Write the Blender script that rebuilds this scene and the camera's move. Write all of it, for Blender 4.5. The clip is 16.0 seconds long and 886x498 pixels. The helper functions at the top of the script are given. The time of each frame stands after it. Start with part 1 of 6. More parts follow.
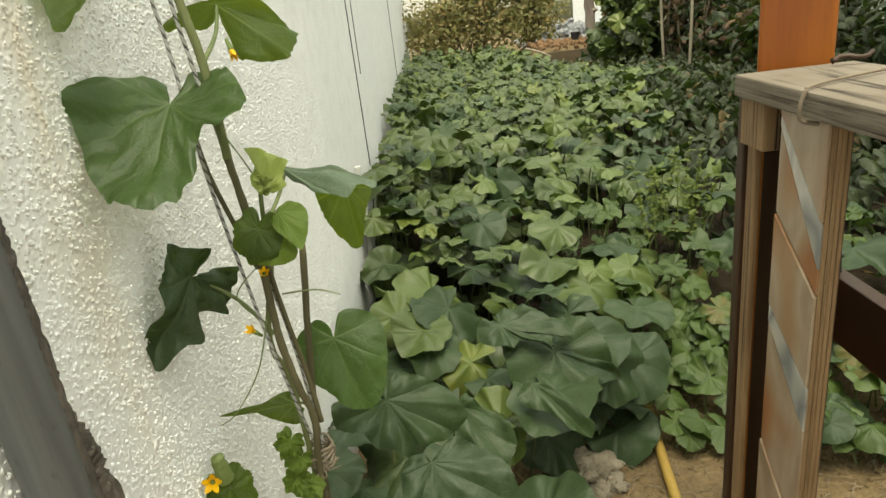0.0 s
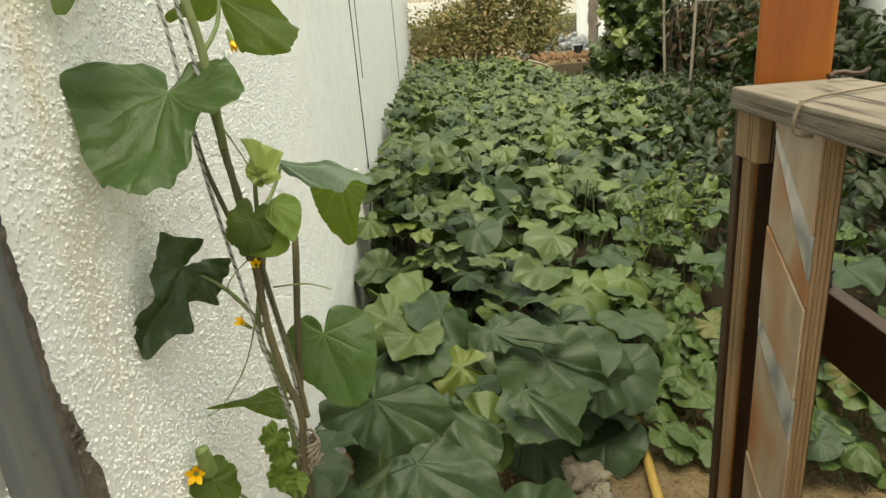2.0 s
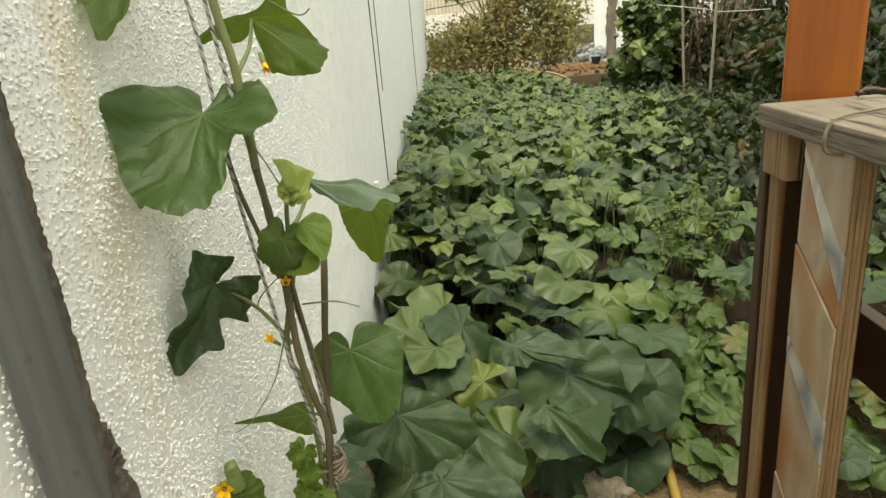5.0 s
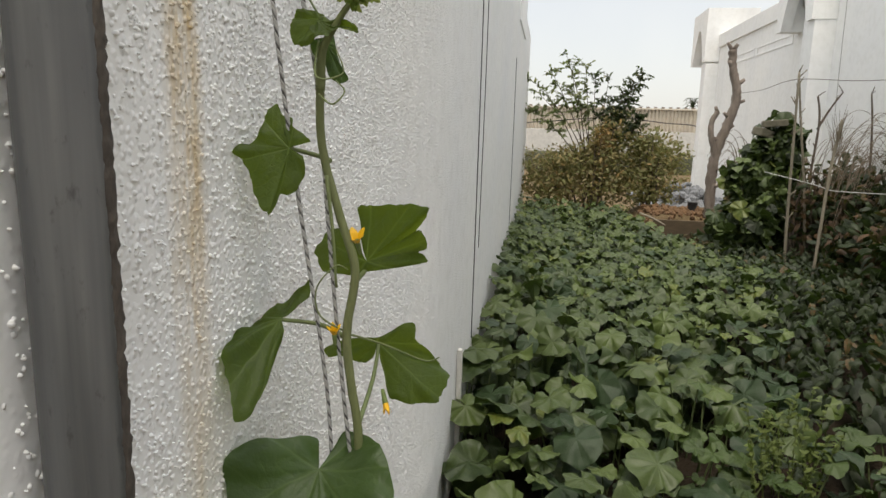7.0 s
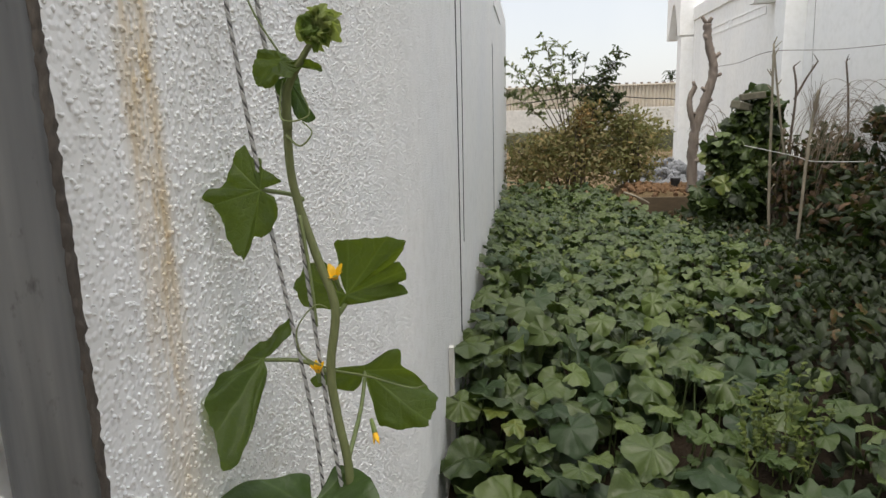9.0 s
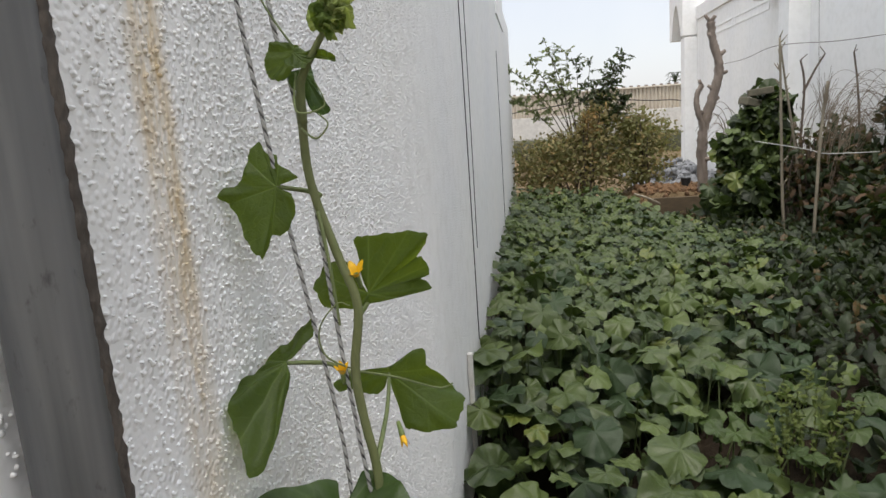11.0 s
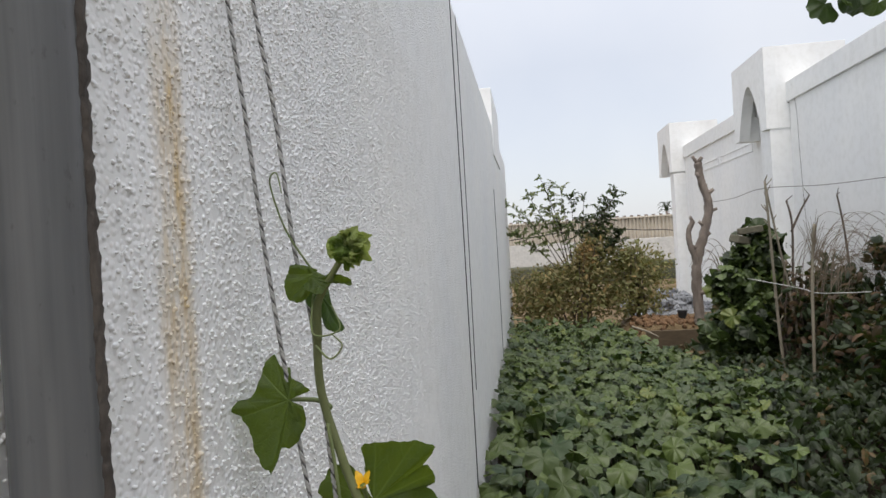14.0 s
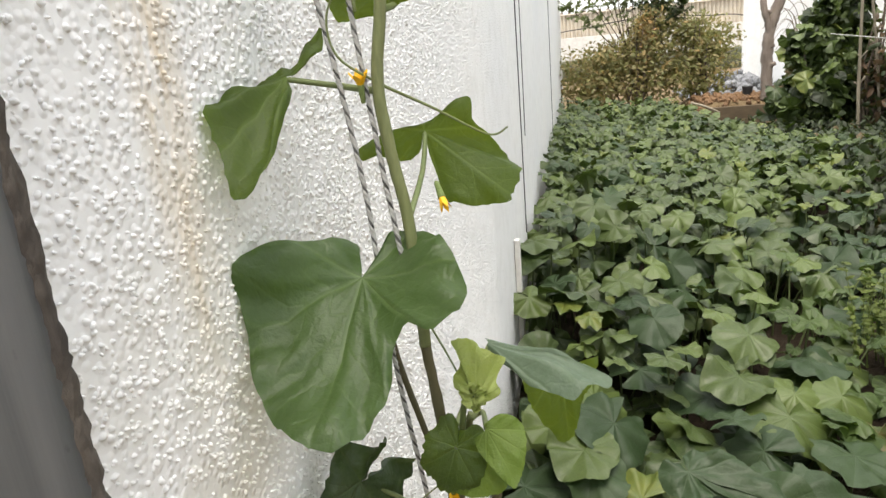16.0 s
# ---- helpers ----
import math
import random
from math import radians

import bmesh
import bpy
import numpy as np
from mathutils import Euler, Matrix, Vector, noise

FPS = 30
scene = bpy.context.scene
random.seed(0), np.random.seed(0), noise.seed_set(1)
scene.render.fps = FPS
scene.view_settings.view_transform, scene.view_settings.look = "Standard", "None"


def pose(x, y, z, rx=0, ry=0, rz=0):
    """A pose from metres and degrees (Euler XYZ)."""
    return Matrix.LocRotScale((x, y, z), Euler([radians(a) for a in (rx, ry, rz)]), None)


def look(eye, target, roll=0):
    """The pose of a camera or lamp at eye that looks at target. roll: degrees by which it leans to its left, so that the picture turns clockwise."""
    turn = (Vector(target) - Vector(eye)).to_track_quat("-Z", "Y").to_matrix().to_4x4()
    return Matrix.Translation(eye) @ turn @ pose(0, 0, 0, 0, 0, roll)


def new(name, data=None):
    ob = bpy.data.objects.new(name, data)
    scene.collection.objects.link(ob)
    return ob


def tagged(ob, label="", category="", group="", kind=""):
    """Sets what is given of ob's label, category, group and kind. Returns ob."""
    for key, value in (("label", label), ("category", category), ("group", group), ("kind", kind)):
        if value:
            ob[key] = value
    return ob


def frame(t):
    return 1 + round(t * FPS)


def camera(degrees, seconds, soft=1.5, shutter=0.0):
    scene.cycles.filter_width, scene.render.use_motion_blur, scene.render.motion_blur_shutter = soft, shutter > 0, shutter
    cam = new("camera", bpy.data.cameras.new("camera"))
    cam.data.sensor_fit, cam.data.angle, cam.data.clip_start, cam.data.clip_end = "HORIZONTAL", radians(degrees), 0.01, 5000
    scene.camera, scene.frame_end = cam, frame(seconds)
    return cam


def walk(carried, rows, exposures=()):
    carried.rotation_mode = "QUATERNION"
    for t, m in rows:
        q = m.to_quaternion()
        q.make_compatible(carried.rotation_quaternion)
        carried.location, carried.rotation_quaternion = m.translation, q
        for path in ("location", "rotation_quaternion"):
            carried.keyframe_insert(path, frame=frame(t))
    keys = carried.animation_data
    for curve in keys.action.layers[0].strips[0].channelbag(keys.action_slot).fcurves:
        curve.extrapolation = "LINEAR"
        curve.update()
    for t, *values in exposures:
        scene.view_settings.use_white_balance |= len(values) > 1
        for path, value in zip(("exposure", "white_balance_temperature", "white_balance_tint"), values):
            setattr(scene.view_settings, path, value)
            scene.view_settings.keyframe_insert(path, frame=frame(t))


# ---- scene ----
cam = camera(67.9, 16.0)
PATH = [
    (0, (0.024, 1.922, 1.298), (-0.023, 3.795, 0.598), -7.0),
    (0.5, (0.025, 1.924, 1.274), (-0.022, 3.796, 0.572), -4.3),
    (1, (0.022, 1.922, 1.279), (-0.034, 3.794, 0.577), -5.0),
    (1.5, (0.028, 1.919, 1.279), (-0.003, 3.795, 0.584), -4.4),
    (2, (0.028, 1.916, 1.287), (-0.006, 3.798, 0.61), -4.8),
    (2.5, (0.022, 1.908, 1.287), (-0.013, 3.784, 0.594), -5.2),
    (3, (0.027, 1.903, 1.289), (0.01, 3.786, 0.616), -4.8),
    (5.5, (0.008, 1.927, 1.308), (-0.103, 3.817, 0.665), -4.5),
    (6, (-0.004, 1.951, 1.366), (-0.187, 3.841, 0.739), -2.3),
    (6.5, (-0.03, 1.98, 1.486), (-0.319, 3.907, 1.035), 1.4),
    (7, (-0.04, 2.011, 1.598), (-0.336, 3.954, 1.23), 1.6),
    (7.5, (-0.04, 2.018, 1.697), (-0.312, 3.99, 1.507), -0.2),
    (8, (-0.034, 2.013, 1.723), (-0.299, 3.991, 1.592), -1.7),
    (8.5, (-0.037, 2.013, 1.689), (-0.33, 3.975, 1.437), -1.4),
    (9, (-0.032, 2.026, 1.643), (-0.291, 3.967, 1.233), -1.6),
    (9.2, (-0.029, 2.03, 1.627), (-0.254, 3.965, 1.175), -1.6),
    (11.3, (-0.049, 2.041, 1.62), (-0.362, 3.989, 1.292), -5.1),
    (11.5, (-0.046, 2.038, 1.657), (-0.354, 3.999, 1.415), -5.8),
    (12, (-0.048, 2.027, 1.684), (-0.332, 4.002, 1.557), -5.5),
    (12.5, (-0.043, 2.024, 1.688), (-0.286, 4.008, 1.607), -3.9),
    (13, (-0.047, 2.016, 1.688), (-0.285, 4.0, 1.61), -3.2),
    (13.5, (-0.049, 2.011, 1.692), (-0.309, 3.993, 1.64), -3.4),
    (14, (-0.05, 2.022, 1.714), (-0.313, 4.005, 1.707), -3.4),
    (14.5, (-0.055, 2.025, 1.646), (-0.344, 3.997, 1.478), -1.8),
    (15, (-0.061, 2.023, 1.511), (-0.387, 3.959, 1.126), -1.4),
    (15.5, (-0.099, 2.068, 1.43), (-0.36, 3.974, 0.881), -2.5),
    (16, (-0.088, 2.164, 1.393), (-0.515, 4.036, 0.834), -5.3),
]
# seconds, stops, kelvin, tint: the lens opens for the shaded plants and closes for the sky
LIGHT = [(0, 1.40, 8100, -3), (5.5, 1.38, 8100, -3), (6.0, 1.17, 8000, 0), (6.5, 0.77, 7750, 4), (7.0, 0.62, 7200, 9), (7.5, 0.70, 7150, 9), (8.0, 0.66, 7050, 10), (9.0, 0.64, 6950, 10), (11.5, 0.66, 6750, 11), (12.0, 0.66, 6750, 11), (12.5, 0.56, 6700, 11), (14.0, 0.52, 6650, 11), (14.5, 0.61, 6600, 14), (15.0, 0.75, 6600, 13), (15.5, 1.24, 6700, 12), (16.0, 1.52, 7050, 10)]
walk(cam, [(t, look(eye, target, roll)) for t, eye, target, roll in PATH], LIGHT)

# ---- world and light ----
world = bpy.data.worlds.new("overcast_sky")
scene.world = world
world.use_nodes = True
wn = world.node_tree
wn.nodes.clear()
sky = wn.nodes.new("ShaderNodeTexSky")
sky.sky_type = "NISHITA"
sky.sun_disc = False
sky.sun_elevation = radians(71)
sky.sun_rotation = radians(180)
sky.air_density, sky.dust_density, sky.ozone_density = 1.0, 2.0, 1.5
cloud = wn.nodes.new("ShaderNodeMix")  # thin even cloud over the blue
cloud.data_type = "RGBA"
cloud.inputs[0].default_value = 0.72
veil = wn.nodes.new("ShaderNodeTexNoise")
veil.inputs["Scale"].default_value, veil.inputs["Detail"].default_value = 2.2, 5.0
veil_ramp = wn.nodes.new("ShaderNodeValToRGB")
veil_ramp.color_ramp.elements[0].position, veil_ramp.color_ramp.elements[0].color = 0.3, (0.76, 0.80, 0.88, 1)
veil_ramp.color_ramp.elements[1].position, veil_ramp.color_ramp.elements[1].color = 0.7, (0.93, 0.94, 0.96, 1)
glow_up = wn.nodes.new("ShaderNodeVectorMath")
glow_up.operation = "SCALE"
sky_at = wn.nodes.new("ShaderNodeTexCoord")
wn.links.new(sky_at.outputs["Generated"], veil.inputs["Vector"])
wn.links.new(veil.outputs["Fac"], veil_ramp.inputs[0])
wn.links.new(veil_ramp.outputs[0], glow_up.inputs[0])
up = wn.nodes.new("ShaderNodeSeparateXYZ")
wn.links.new(sky_at.outputs["Generated"], up.inputs[0])
zenith = wn.nodes.new("ShaderNodeMapRange")  # thin cloud is brighter overhead than at the horizon
zenith.inputs["From Min"].default_value, zenith.inputs["From Max"].default_value = 0.25, 1.0
zenith.inputs["To Min"].default_value, zenith.inputs["To Max"].default_value = 6.2, 12.0
wn.links.new(up.outputs[2], zenith.inputs["Value"])
wn.links.new(zenith.outputs[0], glow_up.inputs["Scale"])
wn.links.new(glow_up.outputs[0], cloud.inputs[7])
bg = wn.nodes.new("ShaderNodeBackground")
bg.inputs["Strength"].default_value = 0.12
wo = wn.nodes.new("ShaderNodeOutputWorld")
wn.links.new(sky.outputs[0], cloud.inputs[6])
wn.links.new(cloud.outputs[2], bg.inputs["Color"])
wn.links.new(bg.outputs[0], wo.inputs["Surface"])
sun_data = bpy.data.lights.new("sun", "SUN")
sun_data.energy, sun_data.angle, sun_data.color = 1.5, radians(28), (1.0, 0.96, 0.9)
sun = new("sun", sun_data)
sun.matrix_world = look((0.6, 0.9, 12), (0.6, 5, 0))


# ---- materials ----
class Mat:
    """Small helper round a node material."""

    def __init__(self, name, rough=0.7, metal=0.0, spec=0.4):
        self.m = bpy.data.materials.new(name)
        self.m.use_nodes = True
        self.t = self.m.node_tree
        self.b = self.t.nodes["Principled BSDF"]
        self.out = self.t.nodes["Material Output"]
        self.b.inputs["Roughness"].default_value = rough
        self.b.inputs["Metallic"].default_value = metal
        self.b.inputs["Specular IOR Level"].default_value = spec

    def node(self, kind, **values):
        n = self.t.nodes.new(kind)
        for k, v in values.items():
            n.inputs[k].default_value = v
        return n

    def link(self, a, b):
        self.t.links.new(a, b)

    def coords(self, scale=(1, 1, 1)):
        c = self.node("ShaderNodeTexCoord")
        mp = self.node("ShaderNodeMapping")
        mp.inputs["Scale"].default_value = scale
        self.link(c.outputs["Object"], mp.inputs["Vector"])
        return mp.outputs[0]

    def noise(self, vec, scale, detail=4.0, rough=0.6, dist=0.0):
        n = self.node("ShaderNodeTexNoise", Scale=scale, Detail=detail, Roughness=rough, Distortion=dist)
        if vec is not None:
            self.link(vec, n.inputs["Vector"])
        return n.outputs["Fac"]

    def ramp(self, fac, stops):
        r = self.node("ShaderNodeValToRGB")
        e = r.color_ramp.elements
        while len(e) < len(stops):
            e.new(0.5)
        for i, (p, c) in enumerate(stops):
            e[i].position = p
            e[i].color = (*c, 1.0) if isinstance(c, tuple) else (c, c, c, 1.0)
        self.link(fac, r.inputs[0])
        return r.outputs[0]

    def mix(self, fac, a, b, mode="MIX"):
        n = self.t.nodes.new("ShaderNodeMix")
        n.data_type, n.blend_type = "RGBA", mode
        for sock, v in ((n.inputs[0], fac), (n.inputs[6], a), (n.inputs[7], b)):
            if isinstance(v, bpy.types.NodeSocket):
                self.link(v, sock)
            elif isinstance(v, tuple):
                sock.default_value = (*v, 1.0)
            else:
                sock.default_value = v
        return n.outputs[2]

    def math(self, op, a, b=0.0, c=0.0):
        n = self.t.nodes.new("ShaderNodeMath")
        n.operation = op
        for i, v in enumerate((a, b, c)):
            if isinstance(v, bpy.types.NodeSocket):
                self.link(v, n.inputs[i])
            else:
                n.inputs[i].default_value = v
        return n.outputs[0]

    def color(self, sock):
        self.link(sock, self.b.inputs["Base Color"])

    def rough(self, sock):
        self.link(sock, self.b.inputs["Roughness"])

    def bump(self, height, strength=0.4, dist=0.01, after=None):
        n = self.node("ShaderNodeBump", Strength=strength, Distance=dist)
        self.link(height, n.inputs["Height"])
        if after is not None:
            self.link(after, n.inputs["Normal"])
        self.link(n.outputs[0], self.b.inputs["Normal"])
        return n.outputs[0]


def leaf_material(name, dark, light, vein, dusty, dust=0.35, trans=0.3, glow=(0.2, 0.36, 0.04), rough=0.55, old=(0.28, 0.22, 0.05), old_at=0.985, spec=0.35, sheen=0.0, ribs=0.42, relief=0.05):
    """Leaf blade: two greens by leaf, pale veins along the vein map, dust and blotches, light shining through."""
    k = Mat(name, rough, 0.0, spec)
    k.b.inputs["Sheen Weight"].default_value = sheen
    k.b.inputs["Sheen Roughness"].default_value = 0.45
    k.b.inputs["Sheen Tint"].default_value = (0.86, 0.95, 0.84, 1.0)
    uv = k.node("ShaderNodeUVMap")
    uv.uv_map = "vein"
    sep = k.node("ShaderNodeSeparateXYZ")
    k.link(uv.outputs[0], sep.inputs[0])
    u, w = sep.outputs[0], sep.outputs[1]
    bl = k.node("ShaderNodeUVMap")
    bl.uv_map = "blade"
    info = k.node("ShaderNodeObjectInfo")
    geo = k.node("ShaderNodeNewGeometry")
    rnd = k.math("FRACT", k.math("ADD", info.outputs["Random"], geo.outputs["Random Per Island"]))
    v3 = k.node("ShaderNodeVectorMath")
    v3.operation = "ADD"
    k.link(bl.outputs[0], v3.inputs[0])
    k.link(rnd, v3.inputs[1])
    big = k.noise(v3.outputs[0], 2.6, 3.0)
    fine = k.noise(v3.outputs[0], 22.0, 3.0)
    base = k.mix(k.math("POWER", rnd, 1.3), dark, light)
    base = k.mix(k.math("MULTIPLY", k.ramp(big, [(0.38, 0.0), (0.68, 1.0)]), dust), base, dusty)
    base = k.mix(k.math("MULTIPLY", k.math("GREATER_THAN", rnd, old_at), k.ramp(big, [(0.35, 0.0), (0.6, 0.9)])), base, old)
    main = k.math("MULTIPLY", k.ramp(w, [(0.0, 1.0), (0.020, 0.0)]), k.ramp(u, [(0.0, 1.0), (0.95, 0.3)]))
    side = k.math("FRACT", k.math("ADD", k.math("MULTIPLY", k.math("SUBTRACT", u, k.math("MULTIPLY", w, 0.95)), 4.6), k.math("MULTIPLY", big, 1.6)))
    side = k.math("ABSOLUTE", k.math("SUBTRACT", side, 0.5))
    side_line = k.ramp(side, [(0.0, 1.0), (0.09, 0.0)])
    net = k.node("ShaderNodeTexVoronoi", Scale=11.0)
    net.feature = "DISTANCE_TO_EDGE"
    k.link(bl.outputs[0], net.inputs["Vector"])
    net_line = k.ramp(net.outputs["Distance"], [(0.0, 1.0), (0.09, 0.0)])
    lines = k.math("MAXIMUM", main, k.math("MULTIPLY", side_line, 0.30))
    lines = k.math("MAXIMUM", lines, k.math("MULTIPLY", net_line, 0.07))
    base = k.mix(k.math("MULTIPLY", lines, ribs), base, vein)
    base = k.mix(k.math("MULTIPLY", k.ramp(fine, [(0.42, 0.0), (0.68, 1.0)]), 0.30), base, dusty)
    speck = k.noise(v3.outputs[0], 70.0, 2.0)
    base = k.mix(k.math("MULTIPLY", k.ramp(speck, [(0.30, 1.0), (0.46, 0.0)]), 0.35), base, dark)
    k.color(base)
    height = k.math("SUBTRACT", k.math("MULTIPLY", fine, 0.22), k.math("MULTIPLY", lines, 0.28))
    nb = k.bump(k.math("ADD", height, k.math("SUBTRACT", k.math("MULTIPLY", speck, 0.08), k.math("MULTIPLY", k.ramp(k.math("ADD", net.outputs["Distance"], k.math("MULTIPLY", fine, 0.12)), [(0.02, 1.0), (0.30, 0.0)]), relief))), 0.45, 0.006)
    tr = k.node("ShaderNodeBsdfTranslucent")
    k.link(k.mix(0.55, base, glow), tr.inputs["Color"])
    k.link(nb, tr.inputs["Normal"])
    mx = k.node("ShaderNodeMixShader")
    mx.inputs[0].default_value = trans
    k.link(k.b.outputs[0], mx.inputs[1])
    k.link(tr.outputs[0], mx.inputs[2])
    k.link(mx.outputs[0], k.out.inputs["Surface"])
    return k.m


def plain(name, a, b, scale=8.0, rough=0.7, bump=0.3, stretch=(1, 1, 1), dist=0.01, metal=0.0, dirt=None):
    """Two-tone surface with grain at two scales."""
    k = Mat(name, rough, metal)
    vec = k.coords(stretch)
    n1, n2 = k.noise(vec, scale, 5.0), k.noise(vec, scale * 7, 4.0)
    c = k.mix(k.ramp(n1, [(0.3, 0.0), (0.7, 1.0)]), a, b)
    c = k.mix(k.math("MULTIPLY", k.ramp(n2, [(0.35, 1.0), (0.6, 0.0)]), 0.35), c, dirt or tuple(x * 0.55 for x in a))
    k.color(c)
    k.rough(k.math("MULTIPLY_ADD", n2, 0.3, rough - 0.15))
    k.bump(k.math("ADD", n1, k.math("MULTIPLY", n2, 0.4)), bump, dist)
    return k.m


def wood(name, a, b, crack, grain, rough=0.7, deep=0.6):
    """Timber: two tones by board, long grain lines, cracks and a few knots."""
    k = Mat(name, rough, 0.0, 0.3)
    info = k.node("ShaderNodeObjectInfo")
    vec = k.coords(grain)
    line = k.noise(vec, 1.0, 6.0, 0.65, 0.6)
    tone = k.noise(k.coords((5, 5, 3)), 1.6, 4.0)
    c = k.mix(k.ramp(tone, [(0.3, 0.0), (0.7, 1.0)]), a, b)
    c = k.mix(k.math("MULTIPLY", info.outputs["Random"], 0.4), c, b)
    c = k.mix(k.math("MULTIPLY", k.ramp(line, [(0.30, 1.0), (0.47, 0.0)]), deep * 1.3), c, crack)
    c = k.mix(k.math("MULTIPLY", k.ramp(line, [(0.55, 0.0), (0.75, 1.0)]), 0.35), c, tuple(min(1.0, x * 1.5) for x in a))
    knot = k.node("ShaderNodeTexVoronoi", Scale=9.0)
    k.link(k.coords((1, 1, 0.6)), knot.inputs["Vector"])
    c = k.mix(k.math("MULTIPLY", k.ramp(knot.outputs["Distance"], [(0.05, 1.0), (0.10, 0.0)]), deep), c, crack)
    k.color(c)
    k.bump(line, deep, 0.003)
    return k.m


def sheen_board(name, tones):
    """Smooth varnished board, its stain tones in broad soft bands imitating reflections, with faint grain and
    scratches.
    """
    k = Mat(name, 0.34, 0.0, 0.45)
    info = k.node("ShaderNodeObjectInfo")
    at = k.node("ShaderNodeVectorMath")
    at.operation = "ADD"
    k.link(k.coords((4, 9, 5.5)), at.inputs[0])
    k.link(k.math("MULTIPLY", info.outputs["Random"], 7.0), at.inputs[1])
    band = k.noise(at.outputs[0], 1.0, 1.5, 0.4, 0.4)
    grain = k.noise(k.coords((60, 40, 9)), 1.0, 5.0, 0.6, 0.4)
    # brown to pale bands imitate soft reflections on the board
    c = k.ramp(band, [(0.34, tones[0]), (0.46, tones[1]), (0.56, tones[2]), (0.68, tones[3])])
    c = k.mix(k.math("MULTIPLY", k.ramp(grain, [(0.35, 1.0), (0.55, 0.0)]), 0.25), c, tuple(x * 0.5 for x in tones[0]))
    k.color(c)
    k.rough(k.math("MULTIPLY_ADD", grain, 0.25, 0.22))
    k.bump(grain, 0.12, 0.002)
    return k.m


def render_wall_material(name, stain=True, pebble=190.0, strength=0.5):
    """White sprayed render: grains, grey weathering, and an ochre rust run by the pipe."""
    k = Mat(name, 0.92, 0.0, 0.12)
    vec = k.coords()
    vor = k.node("ShaderNodeTexVoronoi", Scale=pebble)
    vor.feature = "SMOOTH_F1"
    vor.inputs["Smoothness"].default_value = 0.4
    k.link(vec, vor.inputs["Vector"])
    grain = k.ramp(vor.outputs["Distance"], [(0.05, 1.0), (0.55, 0.0)])
    patch = k.noise(vec, 1.1, 4.0)
    mid = k.noise(vec, 14.0, 4.0)
    c = k.mix(k.ramp(patch, [(0.35, 0.0), (0.7, 1.0)]), (0.87, 0.87, 0.85), (0.82, 0.83, 0.83))
    c = k.mix(k.math("MULTIPLY", k.ramp(mid, [(0.45, 0.0), (0.75, 1.0)]), 0.25), c, (0.58, 0.58, 0.54))
    if not stain:
        streak = k.ramp(k.noise(k.coords((2.2, 2.2, 0.10)), 2.0, 5.0), [(0.52, 0.0), (0.75, 1.0)])
        c = k.mix(k.math("MULTIPLY", streak, 0.12), c, (0.46, 0.45, 0.42))
    if stain:
        sep = k.node("ShaderNodeSeparateXYZ")
        k.link(vec, sep.inputs[0])
        wob = k.math("MULTIPLY", k.math("SUBTRACT", k.noise(k.coords((1, 1, 0.35)), 9.0, 4.0), 0.5), 0.03)
        away = k.math("ABSOLUTE", k.math("ADD", k.math("SUBTRACT", sep.outputs[1], 2.550), wob))
        run = k.ramp(away, [(0.0, 1.0), (0.012, 0.7), (0.034, 0.0)])
        fade = k.ramp(k.noise(k.coords((1, 6, 1.2)), 6.0, 5.0, 0.7), [(0.35, 0.1), (0.62, 1.0)])
        high = k.ramp(k.math("MULTIPLY", sep.outputs[2], 0.4), [(0.46, 0.08), (0.56, 0.6), (0.66, 1.0), (0.74, 0.9), (0.8, 0.1)])
        c = k.mix(k.math("MULTIPLY", k.math("MULTIPLY", run, fade), k.math("MULTIPLY", high, 1.0)), c, (0.56, 0.37, 0.10))
        # old brown splash low down, behind the big leaf
        moss_at = k.node("ShaderNodeVectorMath")
        moss_at.operation = "DISTANCE"
        moss_at.inputs[1].default_value = (-0.35, 2.60, 1.12)
        k.link(vec, moss_at.inputs[0])
        moss = k.math("MULTIPLY", k.ramp(moss_at.outputs["Value"], [(0.05, 1.0), (0.26, 0.0)]), k.ramp(mid, [(0.3, 0.15), (0.6, 1.0)]))
        c = k.mix(k.math("MULTIPLY", moss, 0.24), c, (0.46, 0.38, 0.17))
    k.color(c)
    if stain:
        grain = k.math("MULTIPLY", grain, k.ramp(k.math("MULTIPLY", sep.outputs[1], 0.1), [(0.234, 0.08), (0.247, 0.32), (0.275, 0.50), (0.37, 1.0)]))
    k.bump(k.math("ADD", grain, k.math("MULTIPLY", mid, 0.25)), strength, 0.004)
    return k.m


